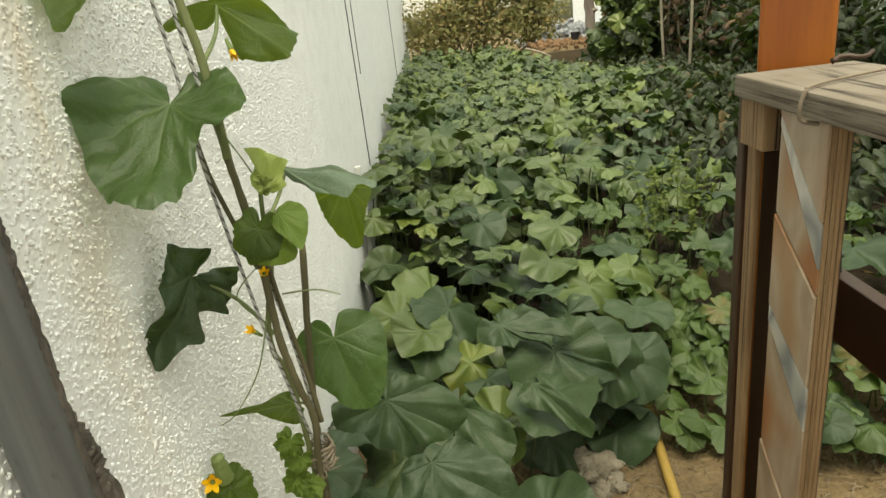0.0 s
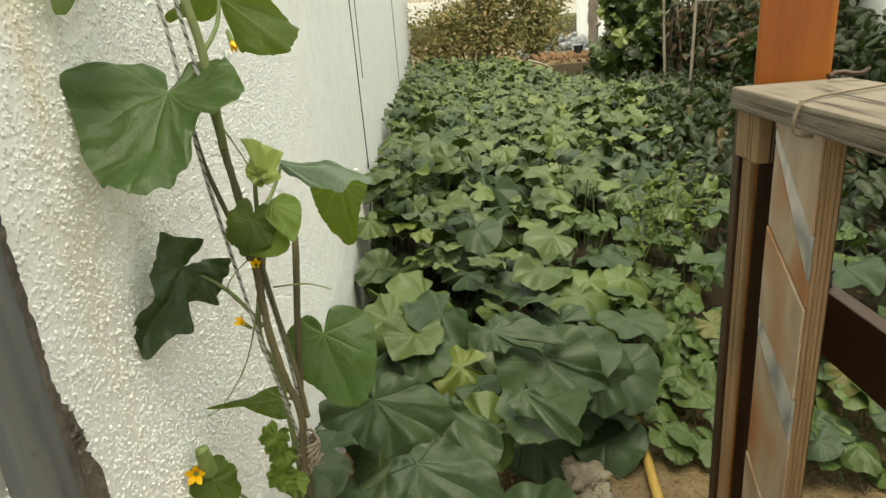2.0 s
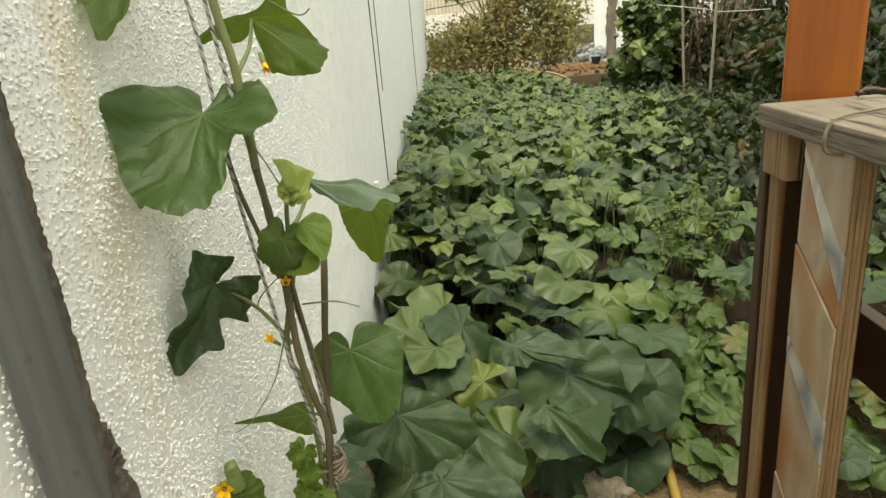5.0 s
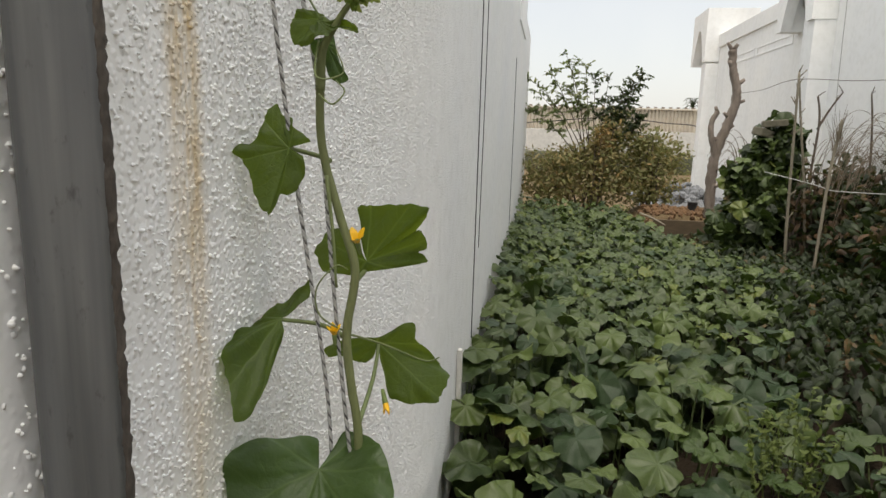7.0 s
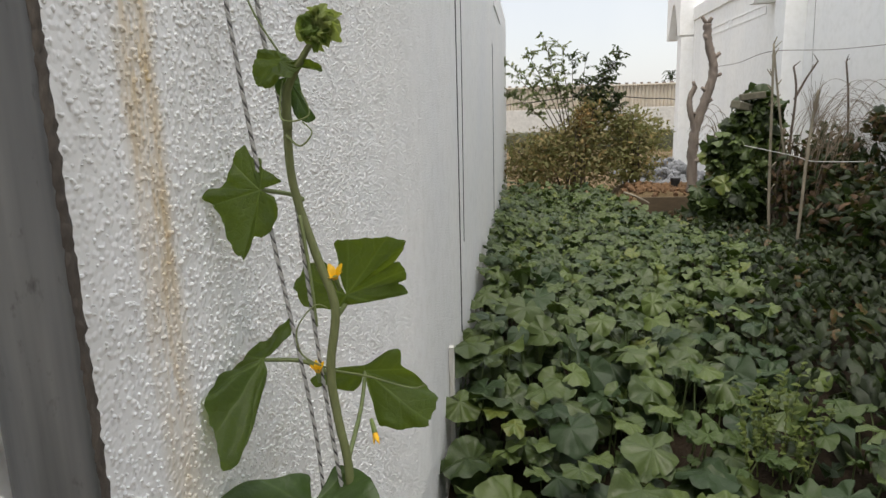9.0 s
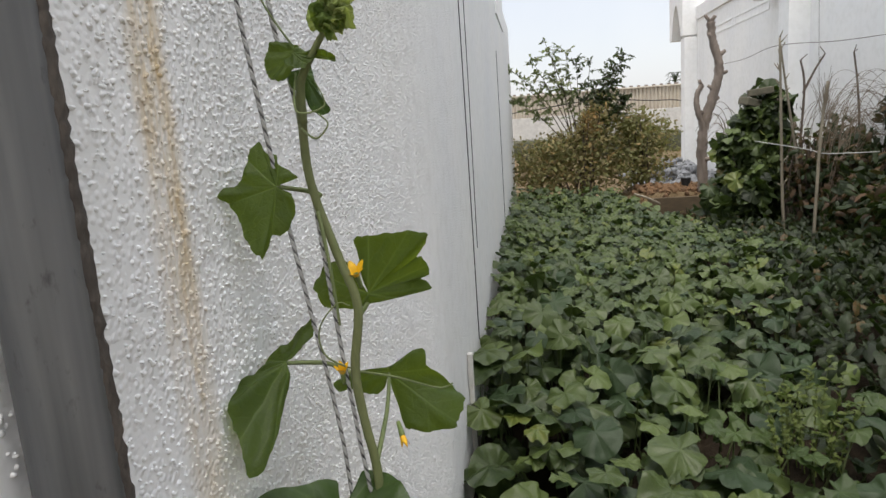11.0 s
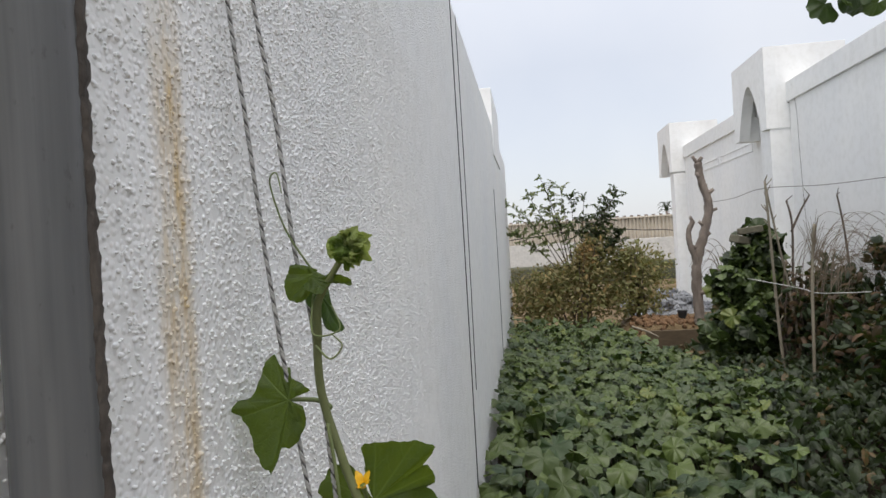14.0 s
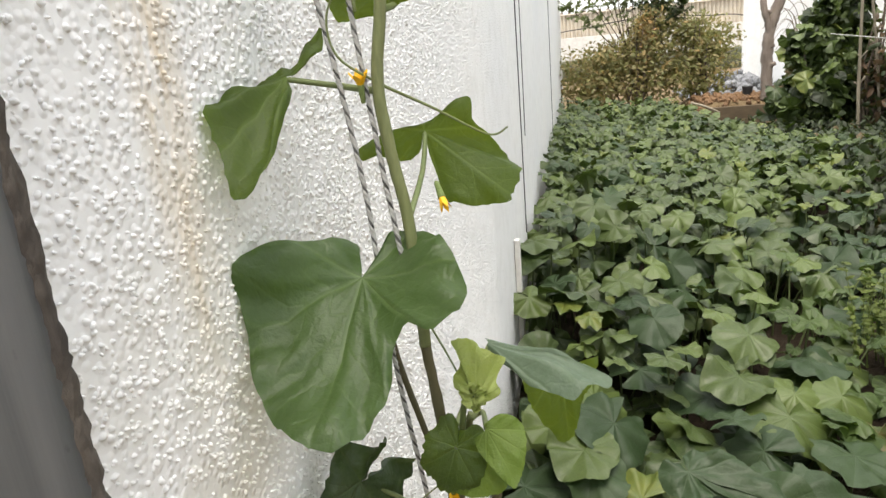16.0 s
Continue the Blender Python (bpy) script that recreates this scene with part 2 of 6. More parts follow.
def pipe_material():
    """Dull grey paint on a metal pipe, with long streaks, pale bands painted in for highlights, and dark specks."""
    k = Mat("grey_pipe_paint", 0.45, 0.0, 0.5)
    streaks = k.noise(k.coords((95, 95, 1.3)), 1.0, 4.0, 0.55, 0.3)
    broad = k.noise(k.coords((26, 26, 2.2)), 1.0, 3.0)
    fine = k.noise(k.coords((60, 60, 25)), 2.0, 4.0)
    c = k.mix(k.ramp(streaks, [(0.32, 0.0), (0.68, 1.0)]), (0.072, 0.075, 0.077), (0.118, 0.120, 0.118))
    # pale lengthwise bands put the pipe's highlights into the paint colour
    c = k.mix(k.math("MULTIPLY", k.ramp(broad, [(0.50, 0.0), (0.72, 1.0)]), 0.55), c, (0.19, 0.19, 0.18))
    c = k.mix(k.math("MULTIPLY", k.ramp(fine, [(0.25, 1.0), (0.38, 0.0)]), 0.7), c, (0.030, 0.028, 0.026))
    k.color(c)
    k.rough(k.math("MULTIPLY_ADD", broad, 0.35, 0.28))
    k.bump(k.math("ADD", streaks, k.math("MULTIPLY", fine, 0.3)), 0.25, 0.002)
    return k.m


M_PUMPKIN = leaf_material("pumpkin_leaf", (0.012, 0.027, 0.006), (0.084, 0.120, 0.024), (0.10, 0.14, 0.055), (0.102, 0.135, 0.050), 0.32, 0.08, rough=0.45, spec=0.40, old=(0.12, 0.135, 0.022), old_at=0.93, ribs=0.10)
# dark green low leaves; also carries shade at the bed's front and right
M_FOOT = leaf_material("dark_lower_leaf", (0.013, 0.029, 0.009), (0.030, 0.054, 0.017), (0.070, 0.105, 0.048), (0.055, 0.082, 0.044), 0.40, 0.07, old_at=2.0, rough=0.50, spec=0.30, ribs=0.13, relief=0.06)
M_MELON = leaf_material("small_melon_leaf", (0.022, 0.044, 0.009), (0.058, 0.094, 0.018), (0.12, 0.17, 0.06), (0.08, 0.11, 0.045), 0.25, 0.16, rough=0.48, spec=0.36, old=(0.12, 0.085, 0.03), old_at=0.94)
M_VINE = leaf_material("vine_leaf", (0.034, 0.064, 0.008), (0.048, 0.084, 0.012), (0.17, 0.24, 0.07), (0.072, 0.105, 0.032), 0.35, 0.42, glow=(0.34, 0.46, 0.03), old_at=2.0, rough=0.5, spec=0.4, ribs=0.55, relief=0.06)
M_VINETOP = leaf_material("broad_vine_leaf", (0.030, 0.062, 0.012), (0.044, 0.082, 0.018), (0.13, 0.19, 0.07), (0.075, 0.115, 0.052), 0.4, 0.3, old_at=2.0, rough=0.45, spec=0.4, sheen=0.04, ribs=0.5, relief=0.07)
M_YOUNG = leaf_material("young_vine_leaf", (0.20, 0.26, 0.06), (0.30, 0.36, 0.11), (0.40, 0.48, 0.2), (0.30, 0.34, 0.16), 0.3, 0.45, old_at=2.0, glow=(0.45, 0.55, 0.08))
M_FRESH = leaf_material("fresh_green_leaf", (0.080, 0.135, 0.018), (0.105, 0.165, 0.026), (0.20, 0.27, 0.08), (0.13, 0.18, 0.05), 0.3, 0.4, old_at=2.0, glow=(0.32, 0.44, 0.04))
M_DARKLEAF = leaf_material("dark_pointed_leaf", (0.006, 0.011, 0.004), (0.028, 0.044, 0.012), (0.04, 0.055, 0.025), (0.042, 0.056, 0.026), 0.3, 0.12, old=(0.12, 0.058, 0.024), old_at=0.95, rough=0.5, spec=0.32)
# dusty leaf, its pale blue painting in sheen from the sky
M_DUSTYSHEEN = leaf_material("dusty_sheen_leaf", (0.070, 0.108, 0.066), (0.085, 0.125, 0.078), (0.14, 0.18, 0.12), (0.13, 0.165, 0.125), 0.5, 0.15, old_at=2.0, rough=0.55, spec=0.35, sheen=0.15, ribs=0.2, relief=0.05)
M_DARKVINE = leaf_material("dark_crinkled_vine_leaf", (0.016, 0.034, 0.010), (0.026, 0.048, 0.016), (0.09, 0.12, 0.06), (0.075, 0.095, 0.06), 0.45, 0.15, old_at=2.0, rough=0.5, spec=0.35, ribs=0.3, relief=0.10)
M_BUSH = leaf_material("bush_leaf", (0.135, 0.115, 0.042), (0.35, 0.285, 0.12), (0.28, 0.24, 0.13), (0.34, 0.285, 0.16), 0.4, 0.35, glow=(0.46, 0.40, 0.14), old=(0.40, 0.20, 0.06), old_at=0.88)
M_OLIVE = leaf_material("olive_bush_leaf", (0.080, 0.088, 0.026), (0.215, 0.215, 0.070), (0.24, 0.23, 0.11), (0.22, 0.22, 0.11), 0.35, 0.35, glow=(0.38, 0.40, 0.11), old=(0.34, 0.23, 0.07), old_at=0.92)
M_BUSHRUST = leaf_material("rusty_bush_leaf", (0.20, 0.10, 0.025), (0.34, 0.19, 0.05), (0.3, 0.2, 0.1), (0.28, 0.19, 0.1), 0.3, 0.25, old_at=2.0)
M_WITHERED = leaf_material("withered_brown_leaf", (0.035, 0.018, 0.009), (0.10, 0.05, 0.02), (0.1, 0.07, 0.04), (0.10, 0.07, 0.045), 0.3, 0.15, old_at=2.0)
M_SAPLING = leaf_material("sapling_leaf", (0.018, 0.030, 0.014), (0.05, 0.07, 0.03), (0.1, 0.12, 0.06), (0.10, 0.12, 0.08), 0.3, 0.2)
M_SAPLIGHT = leaf_material("grey_green_sapling_leaf", (0.13, 0.15, 0.075), (0.24, 0.26, 0.13), (0.25, 0.25, 0.15), (0.28, 0.30, 0.2), 0.4, 0.4)
M_WEED = leaf_material("yellow_weed_leaf", (0.075, 0.105, 0.02), (0.13, 0.17, 0.035), (0.2, 0.24, 0.08), (0.15, 0.17, 0.07), 0.2, 0.3, old_at=2.0)
M_STEM = plain("vine_stem", (0.13, 0.155, 0.055), (0.18, 0.20, 0.09), 40, 0.6, 0.3, (1, 1, 0.2), 0.002)
M_STEMBROWN = plain("woody_vine_stem", (0.125, 0.112, 0.058), (0.070, 0.062, 0.032), 40, 0.85, 0.8, (1, 1, 0.2), 0.003)
M_PETIOLE = plain("petiole", (0.13, 0.175, 0.065), (0.20, 0.235, 0.10), 30, 0.6, 0.2, (1, 1, 0.3), 0.002)
M_STALK = plain("bed_leaf_stalk", (0.075, 0.105, 0.035), (0.13, 0.16, 0.065), 30, 0.6, 0.2, (1, 1, 0.3), 0.002)
M_WALL = render_wall_material("rough_white_render", True, 150.0, 0.9)
M_WALLNEAR = render_wall_material("sprayed_white_grains", True, 300.0, 0.10)
M_WALLFAR = render_wall_material("white_render", False, 60.0, 0.12)
M_PIPE = pipe_material()
M_PIPEDIRT = plain("cement_smear", (0.115, 0.098, 0.080), (0.040, 0.034, 0.030), 34, 0.9, 0.8, (1, 1, 0.4), 0.005, dirt=(0.020, 0.017, 0.015))
M_MORTAR = plain("rough_brown_mortar", (0.15, 0.125, 0.10), (0.085, 0.07, 0.055), 40, 0.95, 1.0, (1, 1, 1), 0.008)


def soil_material():
    """Dry sandy soil, darkened under the bed to paint in shade between the leaves."""
    k = Mat("sandy_soil", 0.95, 0.0, 0.2)
    vec = k.coords()
    n1, n2, n3 = k.noise(vec, 9.0, 5.0), k.noise(vec, 60.0, 4.0), k.noise(vec, 2.5, 3.0)
    c = k.mix(k.ramp(n1, [(0.3, 0.0), (0.7, 1.0)]), (0.220, 0.160, 0.088), (0.135, 0.096, 0.052))
    c = k.mix(k.math("MULTIPLY", k.ramp(n2, [(0.35, 1.0), (0.6, 0.0)]), 0.45), c, (0.09, 0.062, 0.036))
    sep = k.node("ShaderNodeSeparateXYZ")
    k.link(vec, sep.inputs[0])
    gap_shade = k.math("MULTIPLY", k.ramp(k.math("MULTIPLY", k.math("ADD", sep.outputs[1], k.math("MULTIPLY", n3, 0.5)), 0.1), [(0.37, 0.0), (0.42, 1.0), (0.97, 1.0), (1.0, 0.0)]), 1.0)
    # near-black tone under the bed stands in for shade in leaf gaps
    c = k.mix(gap_shade, c, k.mix(n1, (0.016, 0.011, 0.007), (0.034, 0.024, 0.014)))
    k.color(c)
    k.bump(k.math("ADD", n1, k.math("MULTIPLY", n2, 0.6)), 1.0, 0.03)
    return k.m


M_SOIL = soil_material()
M_DIRT = plain("red_dirt", (0.21, 0.12, 0.06), (0.14, 0.085, 0.05), 12, 0.95, 0.8, (1, 1, 1), 0.02)
M_ORANGE = plain("orange_varnished_wood", (0.31, 0.100, 0.012), (0.19, 0.046, 0.007), 9, 0.35, 0.2, (1, 1, 0.10), 0.002, dirt=(0.10, 0.022, 0.006))
M_BROWNWOOD = plain("dark_brown_wood", (0.060, 0.028, 0.014), (0.035, 0.018, 0.010), 7, 0.5, 0.3, (1, 1, 0.12), 0.003)
M_GREYWOOD = wood("weathered_plywood", (0.32, 0.21, 0.115), (0.21, 0.13, 0.068), (0.028, 0.016, 0.010), (170, 170, 2.0), 0.7, 1.0)
M_TOPWOOD = wood("weathered_top_board", (0.205, 0.180, 0.148), (0.130, 0.105, 0.078), (0.016, 0.011, 0.008), (34, 2.2, 120), 0.9, 1.0)
M_SLAT = sheen_board("smooth_tan_board", ((0.29, 0.125, 0.052), (0.33, 0.205, 0.125), (0.37, 0.29, 0.215), (0.25, 0.165, 0.110)))
M_SLATEDGE = sheen_board("pale_board_edge", ((0.46, 0.43, 0.38), (0.16, 0.165, 0.175), (0.52, 0.50, 0.46), (0.42, 0.35, 0.28)))
M_HOSE = plain("yellow_hose_rubber", (0.38, 0.255, 0.06), (0.31, 0.20, 0.05), 16, 0.55, 0.2, (1, 1, 1), 0.002, dirt=(0.18, 0.12, 0.04))
M_ROPE = plain("grey_white_rope", (0.50, 0.50, 0.48), (0.36, 0.36, 0.35), 60, 0.9, 0.5, (1, 1, 1), 0.001)
M_ROPEDARK = plain("dark_rope_strand", (0.20, 0.20, 0.19), (0.012, 0.012, 0.012), 130, 0.9, 0.5, (1, 1, 1), 0.001)
M_BLACK = plain("black_cable_sheath", (0.02, 0.02, 0.022), (0.035, 0.035, 0.036), 20, 0.6, 0.1)
M_BARK = plain("grey_bark", (0.30, 0.25, 0.21), (0.15, 0.12, 0.10), 16, 0.9, 1.0, (1, 1, 0.35), 0.016)
M_BAMBOO = plain("dry_cane", (0.30, 0.265, 0.20), (0.19, 0.165, 0.12), 14, 0.75, 0.4, (1, 1, 0.25), 0.003)
M_DRY = plain("dry_straw", (0.26, 0.21, 0.155), (0.16, 0.125, 0.09), 14, 0.85, 0.4)
M_TWIG = plain("grey_twig", (0.14, 0.11, 0.085), (0.09, 0.07, 0.055), 18, 0.9, 0.5)
M_STONE = plain("pale_mortar_lump", (0.30, 0.265, 0.205), (0.17, 0.145, 0.105), 26, 0.95, 1.0, (1, 1, 1), 0.02)
M_GRAVEL = plain("grey_gravel", (0.34, 0.35, 0.37), (0.18, 0.19, 0.20), 22, 0.9, 0.9, (1, 1, 1), 0.03)
M_PLANK = plain("brown_edging_board", (0.085, 0.062, 0.038), (0.14, 0.105, 0.065), 8, 0.85, 0.5, (0.3, 1, 1), 0.004)
M_OFFCUT = plain("mossy_grey_wood", (0.10, 0.095, 0.065), (0.16, 0.145, 0.105), 18, 0.9, 0.7, (1, 1, 1), 0.006)
M_FLOWER = plain("yellow_petal", (0.86, 0.56, 0.02), (0.82, 0.42, 0.01), 30, 0.5, 0.2)
M_BUD = plain("green_bud", (0.15, 0.21, 0.06), (0.22, 0.28, 0.10), 40, 0.6, 0.4)
M_FENCE = plain("cream_sheet_metal", (0.62, 0.56, 0.47), (0.55, 0.50, 0.42), 3, 0.6, 0.1)
M_ROADWALL = plain("pale_road_wall", (0.66, 0.64, 0.60), (0.58, 0.57, 0.54), 2, 0.8, 0.2)
M_HEDGE = plain("far_dark_verge", (0.07, 0.08, 0.05), (0.12, 0.11, 0.07), 5, 0.9, 0.6, (1, 1, 1), 0.05)


# ---- mesh helpers ----
def mesh_of(bm, name, material, smooth=True):
    me = bpy.data.meshes.new(name)
    bm.normal_update()
    bm.to_mesh(me)
    bm.free()
    for p in me.polygons:
        p.use_smooth = smooth
    for m in material if isinstance(material, (list, tuple)) else [material]:
        me.materials.append(m)
    return me


def part(name, bm, material, parent=None, label="", smooth=True, kind=""):
    ob = new(name, mesh_of(bm, name, material, smooth))
    ob.parent = parent
    if label:
        ob["label"] = label
    if kind:
        ob["kind"] = kind
    return ob


def thing(name, at, label, category, group="", kind=""):
    ob = new(name)
    ob.location = at
    ob.empty_display_size = 0.1
    bpy.context.view_layer.update()
    return tagged(ob, label, category, group, kind)


def under(ob, parent):
    """Hangs a part that was built in world metres under its thing."""
    ob.parent = parent
    ob.matrix_parent_inverse = Matrix.Translation(parent.location).inverted()
    return ob


def box_into(bm, lo, hi, bevel=0.0, m=None, index=0):
    lo, hi = Vector(lo), Vector(hi)
    r = bmesh.ops.create_cube(bm, size=1.0)
    vs = r["verts"]
    for v in vs:
        v.co = Vector(((lo.x + hi.x) / 2 + v.co.x * (hi.x - lo.x), (lo.y + hi.y) / 2 + v.co.y * (hi.y - lo.y), (lo.z + hi.z) / 2 + v.co.z * (hi.z - lo.z)))
    fs = {f for v in vs for f in v.link_faces}
    if bevel:
        es = list({e for v in vs for e in v.link_edges})
        r = bmesh.ops.bevel(bm, geom=es, offset=bevel, segments=2, affect="EDGES", profile=0.6)
        vs = list({v for f in r["faces"] for v in f.verts} | {v for v in vs if v.is_valid})
        fs = {f for v in vs for f in v.link_faces}
    for f in fs:
        f.material_index = index
    if m is not None:
        bmesh.ops.transform(bm, matrix=m, verts=vs)
    return vs


def box(lo, hi, bevel=0.0, m=None):
    bm = bmesh.new()
    box_into(bm, lo, hi, bevel, m)
    return bm


def spline(points, n=8):
    """A smooth run through the points (Catmull-Rom)."""
    ps = [Vector(p) for p in points]
    if len(ps) < 3:
        return [ps[0].lerp(ps[1], i / n) for i in range(n + 1)]
    out = []
    for i in range(len(ps) - 1):
        a, b, c, d = ps[max(i - 1, 0)], ps[i], ps[i + 1], ps[min(i + 2, len(ps) - 1)]
        for j in range(n):
            t = j / n
            out.append(0.5 * (2 * b + (c - a) * t + (2 * a - 5 * b + 4 * c - d) * t * t + (3 * b - a - 3 * c + d) * t ** 3))
    return out + [ps[-1]]


def tube_into(bm, pts, r0, r1=None, sides=8, index=0, lump=0.0, seed=0, caps=True):
    r1 = r0 if r1 is None else r1
    rnd = random.Random(seed)
    rings, side = [], None
    for i, p in enumerate(pts):
        d = (pts[min(i + 1, len(pts) - 1)] - pts[max(i - 1, 0)]).normalized()
        if side is None:
            side = d.orthogonal().normalized()
        side = (side - d * side.dot(d)).normalized()
        up = d.cross(side)
        r = r0 + (r1 - r0) * i / max(len(pts) - 1, 1)
        ring = []
        for s in range(sides):
            a = 2 * math.pi * s / sides
            q = r * (1 + lump * rnd.uniform(-1, 1))
            ring.append(bm.verts.new(p + (side * math.cos(a) + up * math.sin(a)) * q))
        rings.append(ring)
    for a, b in zip(rings, rings[1:]):
        for s in range(sides):
            f = bm.faces.new((a[s], a[(s + 1) % sides], b[(s + 1) % sides], b[s]))
            f.material_index = index
    if caps and sides > 2:
        for ring in (list(reversed(rings[0])), rings[-1]):
            bm.faces.new(ring).material_index = index
    return bm


def tube(points, r0, r1=None, sides=8, n=6, lump=0.0, seed=0):
    bm = bmesh.new()
    return tube_into(bm, spline(points, n), r0, r1, sides, 0, lump, seed)


# ---- leaves ----
def smooth(a, b, x):
    t = min(max((x - a) / (b - a), 0.0), 1.0)
    return t * t * (3 - 2 * t)


VEINS = (0.0, 0.82, 1.6, 2.35)


def leaf_grid(seed, per=4, rings=(0.2, 0.42, 0.64, 0.83, 1.0), lobe=0.07, teeth=0.03, sinus=0.8, droop=0.25, fold=0.0, cup=0.1, wave=0.05, quilt=0.03, curl=0.0, aspect=1.0, point=0.0, bend=0.0, back=1.0, crinkle=0.0, rim=0.0, slit=0.30, notch=0.0, ruffle=0.0, close=0.0, slim=0.0, corner=0.0):
    """Vertices, faces and the two maps of one heart-shaped leaf: stalk at the origin, tip along +y, top along +z, tip at distance 1."""
    rnd = random.Random(seed)
    angles = []
    vs = [-a for a in reversed(VEINS[1:])] + list(VEINS)
    end = math.pi - (0.05 if per > 5 else 0.10)
    extra = [2.50, 2.64, 2.76, 2.86, 2.94, 3.01, end] if per > 5 else [(end + VEINS[-1]) / 2, end]
    angles += [-a for a in reversed(extra)]
    for a, b in zip(vs, vs[1:]):
        angles += [a + (b - a) * j / per for j in range(per)]
    angles += [vs[-1]] + extra
    ph = [rnd.uniform(0, 6.28) for _ in range(6)]
    verts, vein, blade = [(0.0, 0.0, 0.0)], [(0.0, 0.0)], [(0.0, 0.0)]
    jag = [rnd.uniform(-1, 1) for _ in angles]
    cuts = [((p + q) / 2 + rnd.uniform(-0.08, 0.08), notch * rnd.uniform(0.3, 1.3)) for p, q in zip(vs, vs[1:])]
    for ri, rr in enumerate(rings):
        for ai, a in enumerate(angles):
            near = min(vs, key=lambda v: abs(v - a))
            gap = 0.4
            off = min(abs(a - near) / gap, 1.0)
            r = (0.74 + 0.16 * math.cos(a) + 0.10 * math.cos(a) ** 2 + point * max(0.0, math.cos(a)) ** 6) * (1 - sinus * math.exp(-((math.pi - abs(a)) / slit) ** 2))
            r *= 1 + lobe * math.cos(off * math.pi) * (1.0 if abs(a) < 2.6 else 0.3)
            r *= 1 - (1 - back) * smooth(1.2, 2.3, abs(a))
            r *= 1 + 0.03 * math.sin(2 * a + ph[0]) + 0.025 * math.sin(3 * a + ph[1])
            r *= 1 - slim * math.exp(-((a + 0.9) / 0.5) ** 2)
            r *= 1 + corner * (0.8 * math.exp(-((a - 1.65) / 0.4) ** 2) - math.exp(-((a - 0.72) / 0.38) ** 2))
            for ca, cd in cuts:
                r *= 1 - cd * math.exp(-((a - ca) / 0.17) ** 2)
            if ri == len(rings) - 1:
                r *= 1 + teeth * jag[ai]
            R = rr * r
            turn = a + math.copysign(close * smooth(2.1, 3.1, abs(a)), a)
            x, y = R * math.sin(turn) * aspect, R * math.cos(turn)
            w = R * abs(math.sin(a - near))
            u = R * math.cos(a - near)
            z = -droop * (R * R) + cup * x * x + fold * abs(x)
            z += quilt * math.sin(min(off, 1.0) * math.pi / 2) * rr * (1.3 - rr)
            z += wave * rr ** 3 * (math.sin(3 * a + ph[2]) + 0.6 * math.sin(7 * a + ph[3]))
            z += ruffle * rr ** 4 * math.sin(13 * a + ph[4]) * (0.5 + 0.5 * math.sin(2 * a + ph[5]))
            if y > 0 and curl:
                z -= curl * y * y * y
            z += bend * y * x
            if crinkle:
                z += crinkle * (noise.noise(Vector((x * 3.1 + seed, y * 3.1, 0.3))) + 0.5 * noise.noise(Vector((x * 8.3, y * 8.3 + seed, 1.7)))) * min(1.0, rr * 1.6)
            z -= rim * rr ** 5
            verts.append((x, y, z))
            vein.append((u, w))
            blade.append((R * math.sin(a), R * math.cos(a)))
    n = len(angles)
    faces = [(0, 1 + i + 1, 1 + i) for i in range(n - 1)]
    for ri in range(len(rings) - 1):
        o, p = 1 + ri * n, 1 + (ri + 1) * n
        faces += [(o + i, o + i + 1, p + i + 1, p + i) for i in range(n - 1)]
    return verts, faces, vein, blade


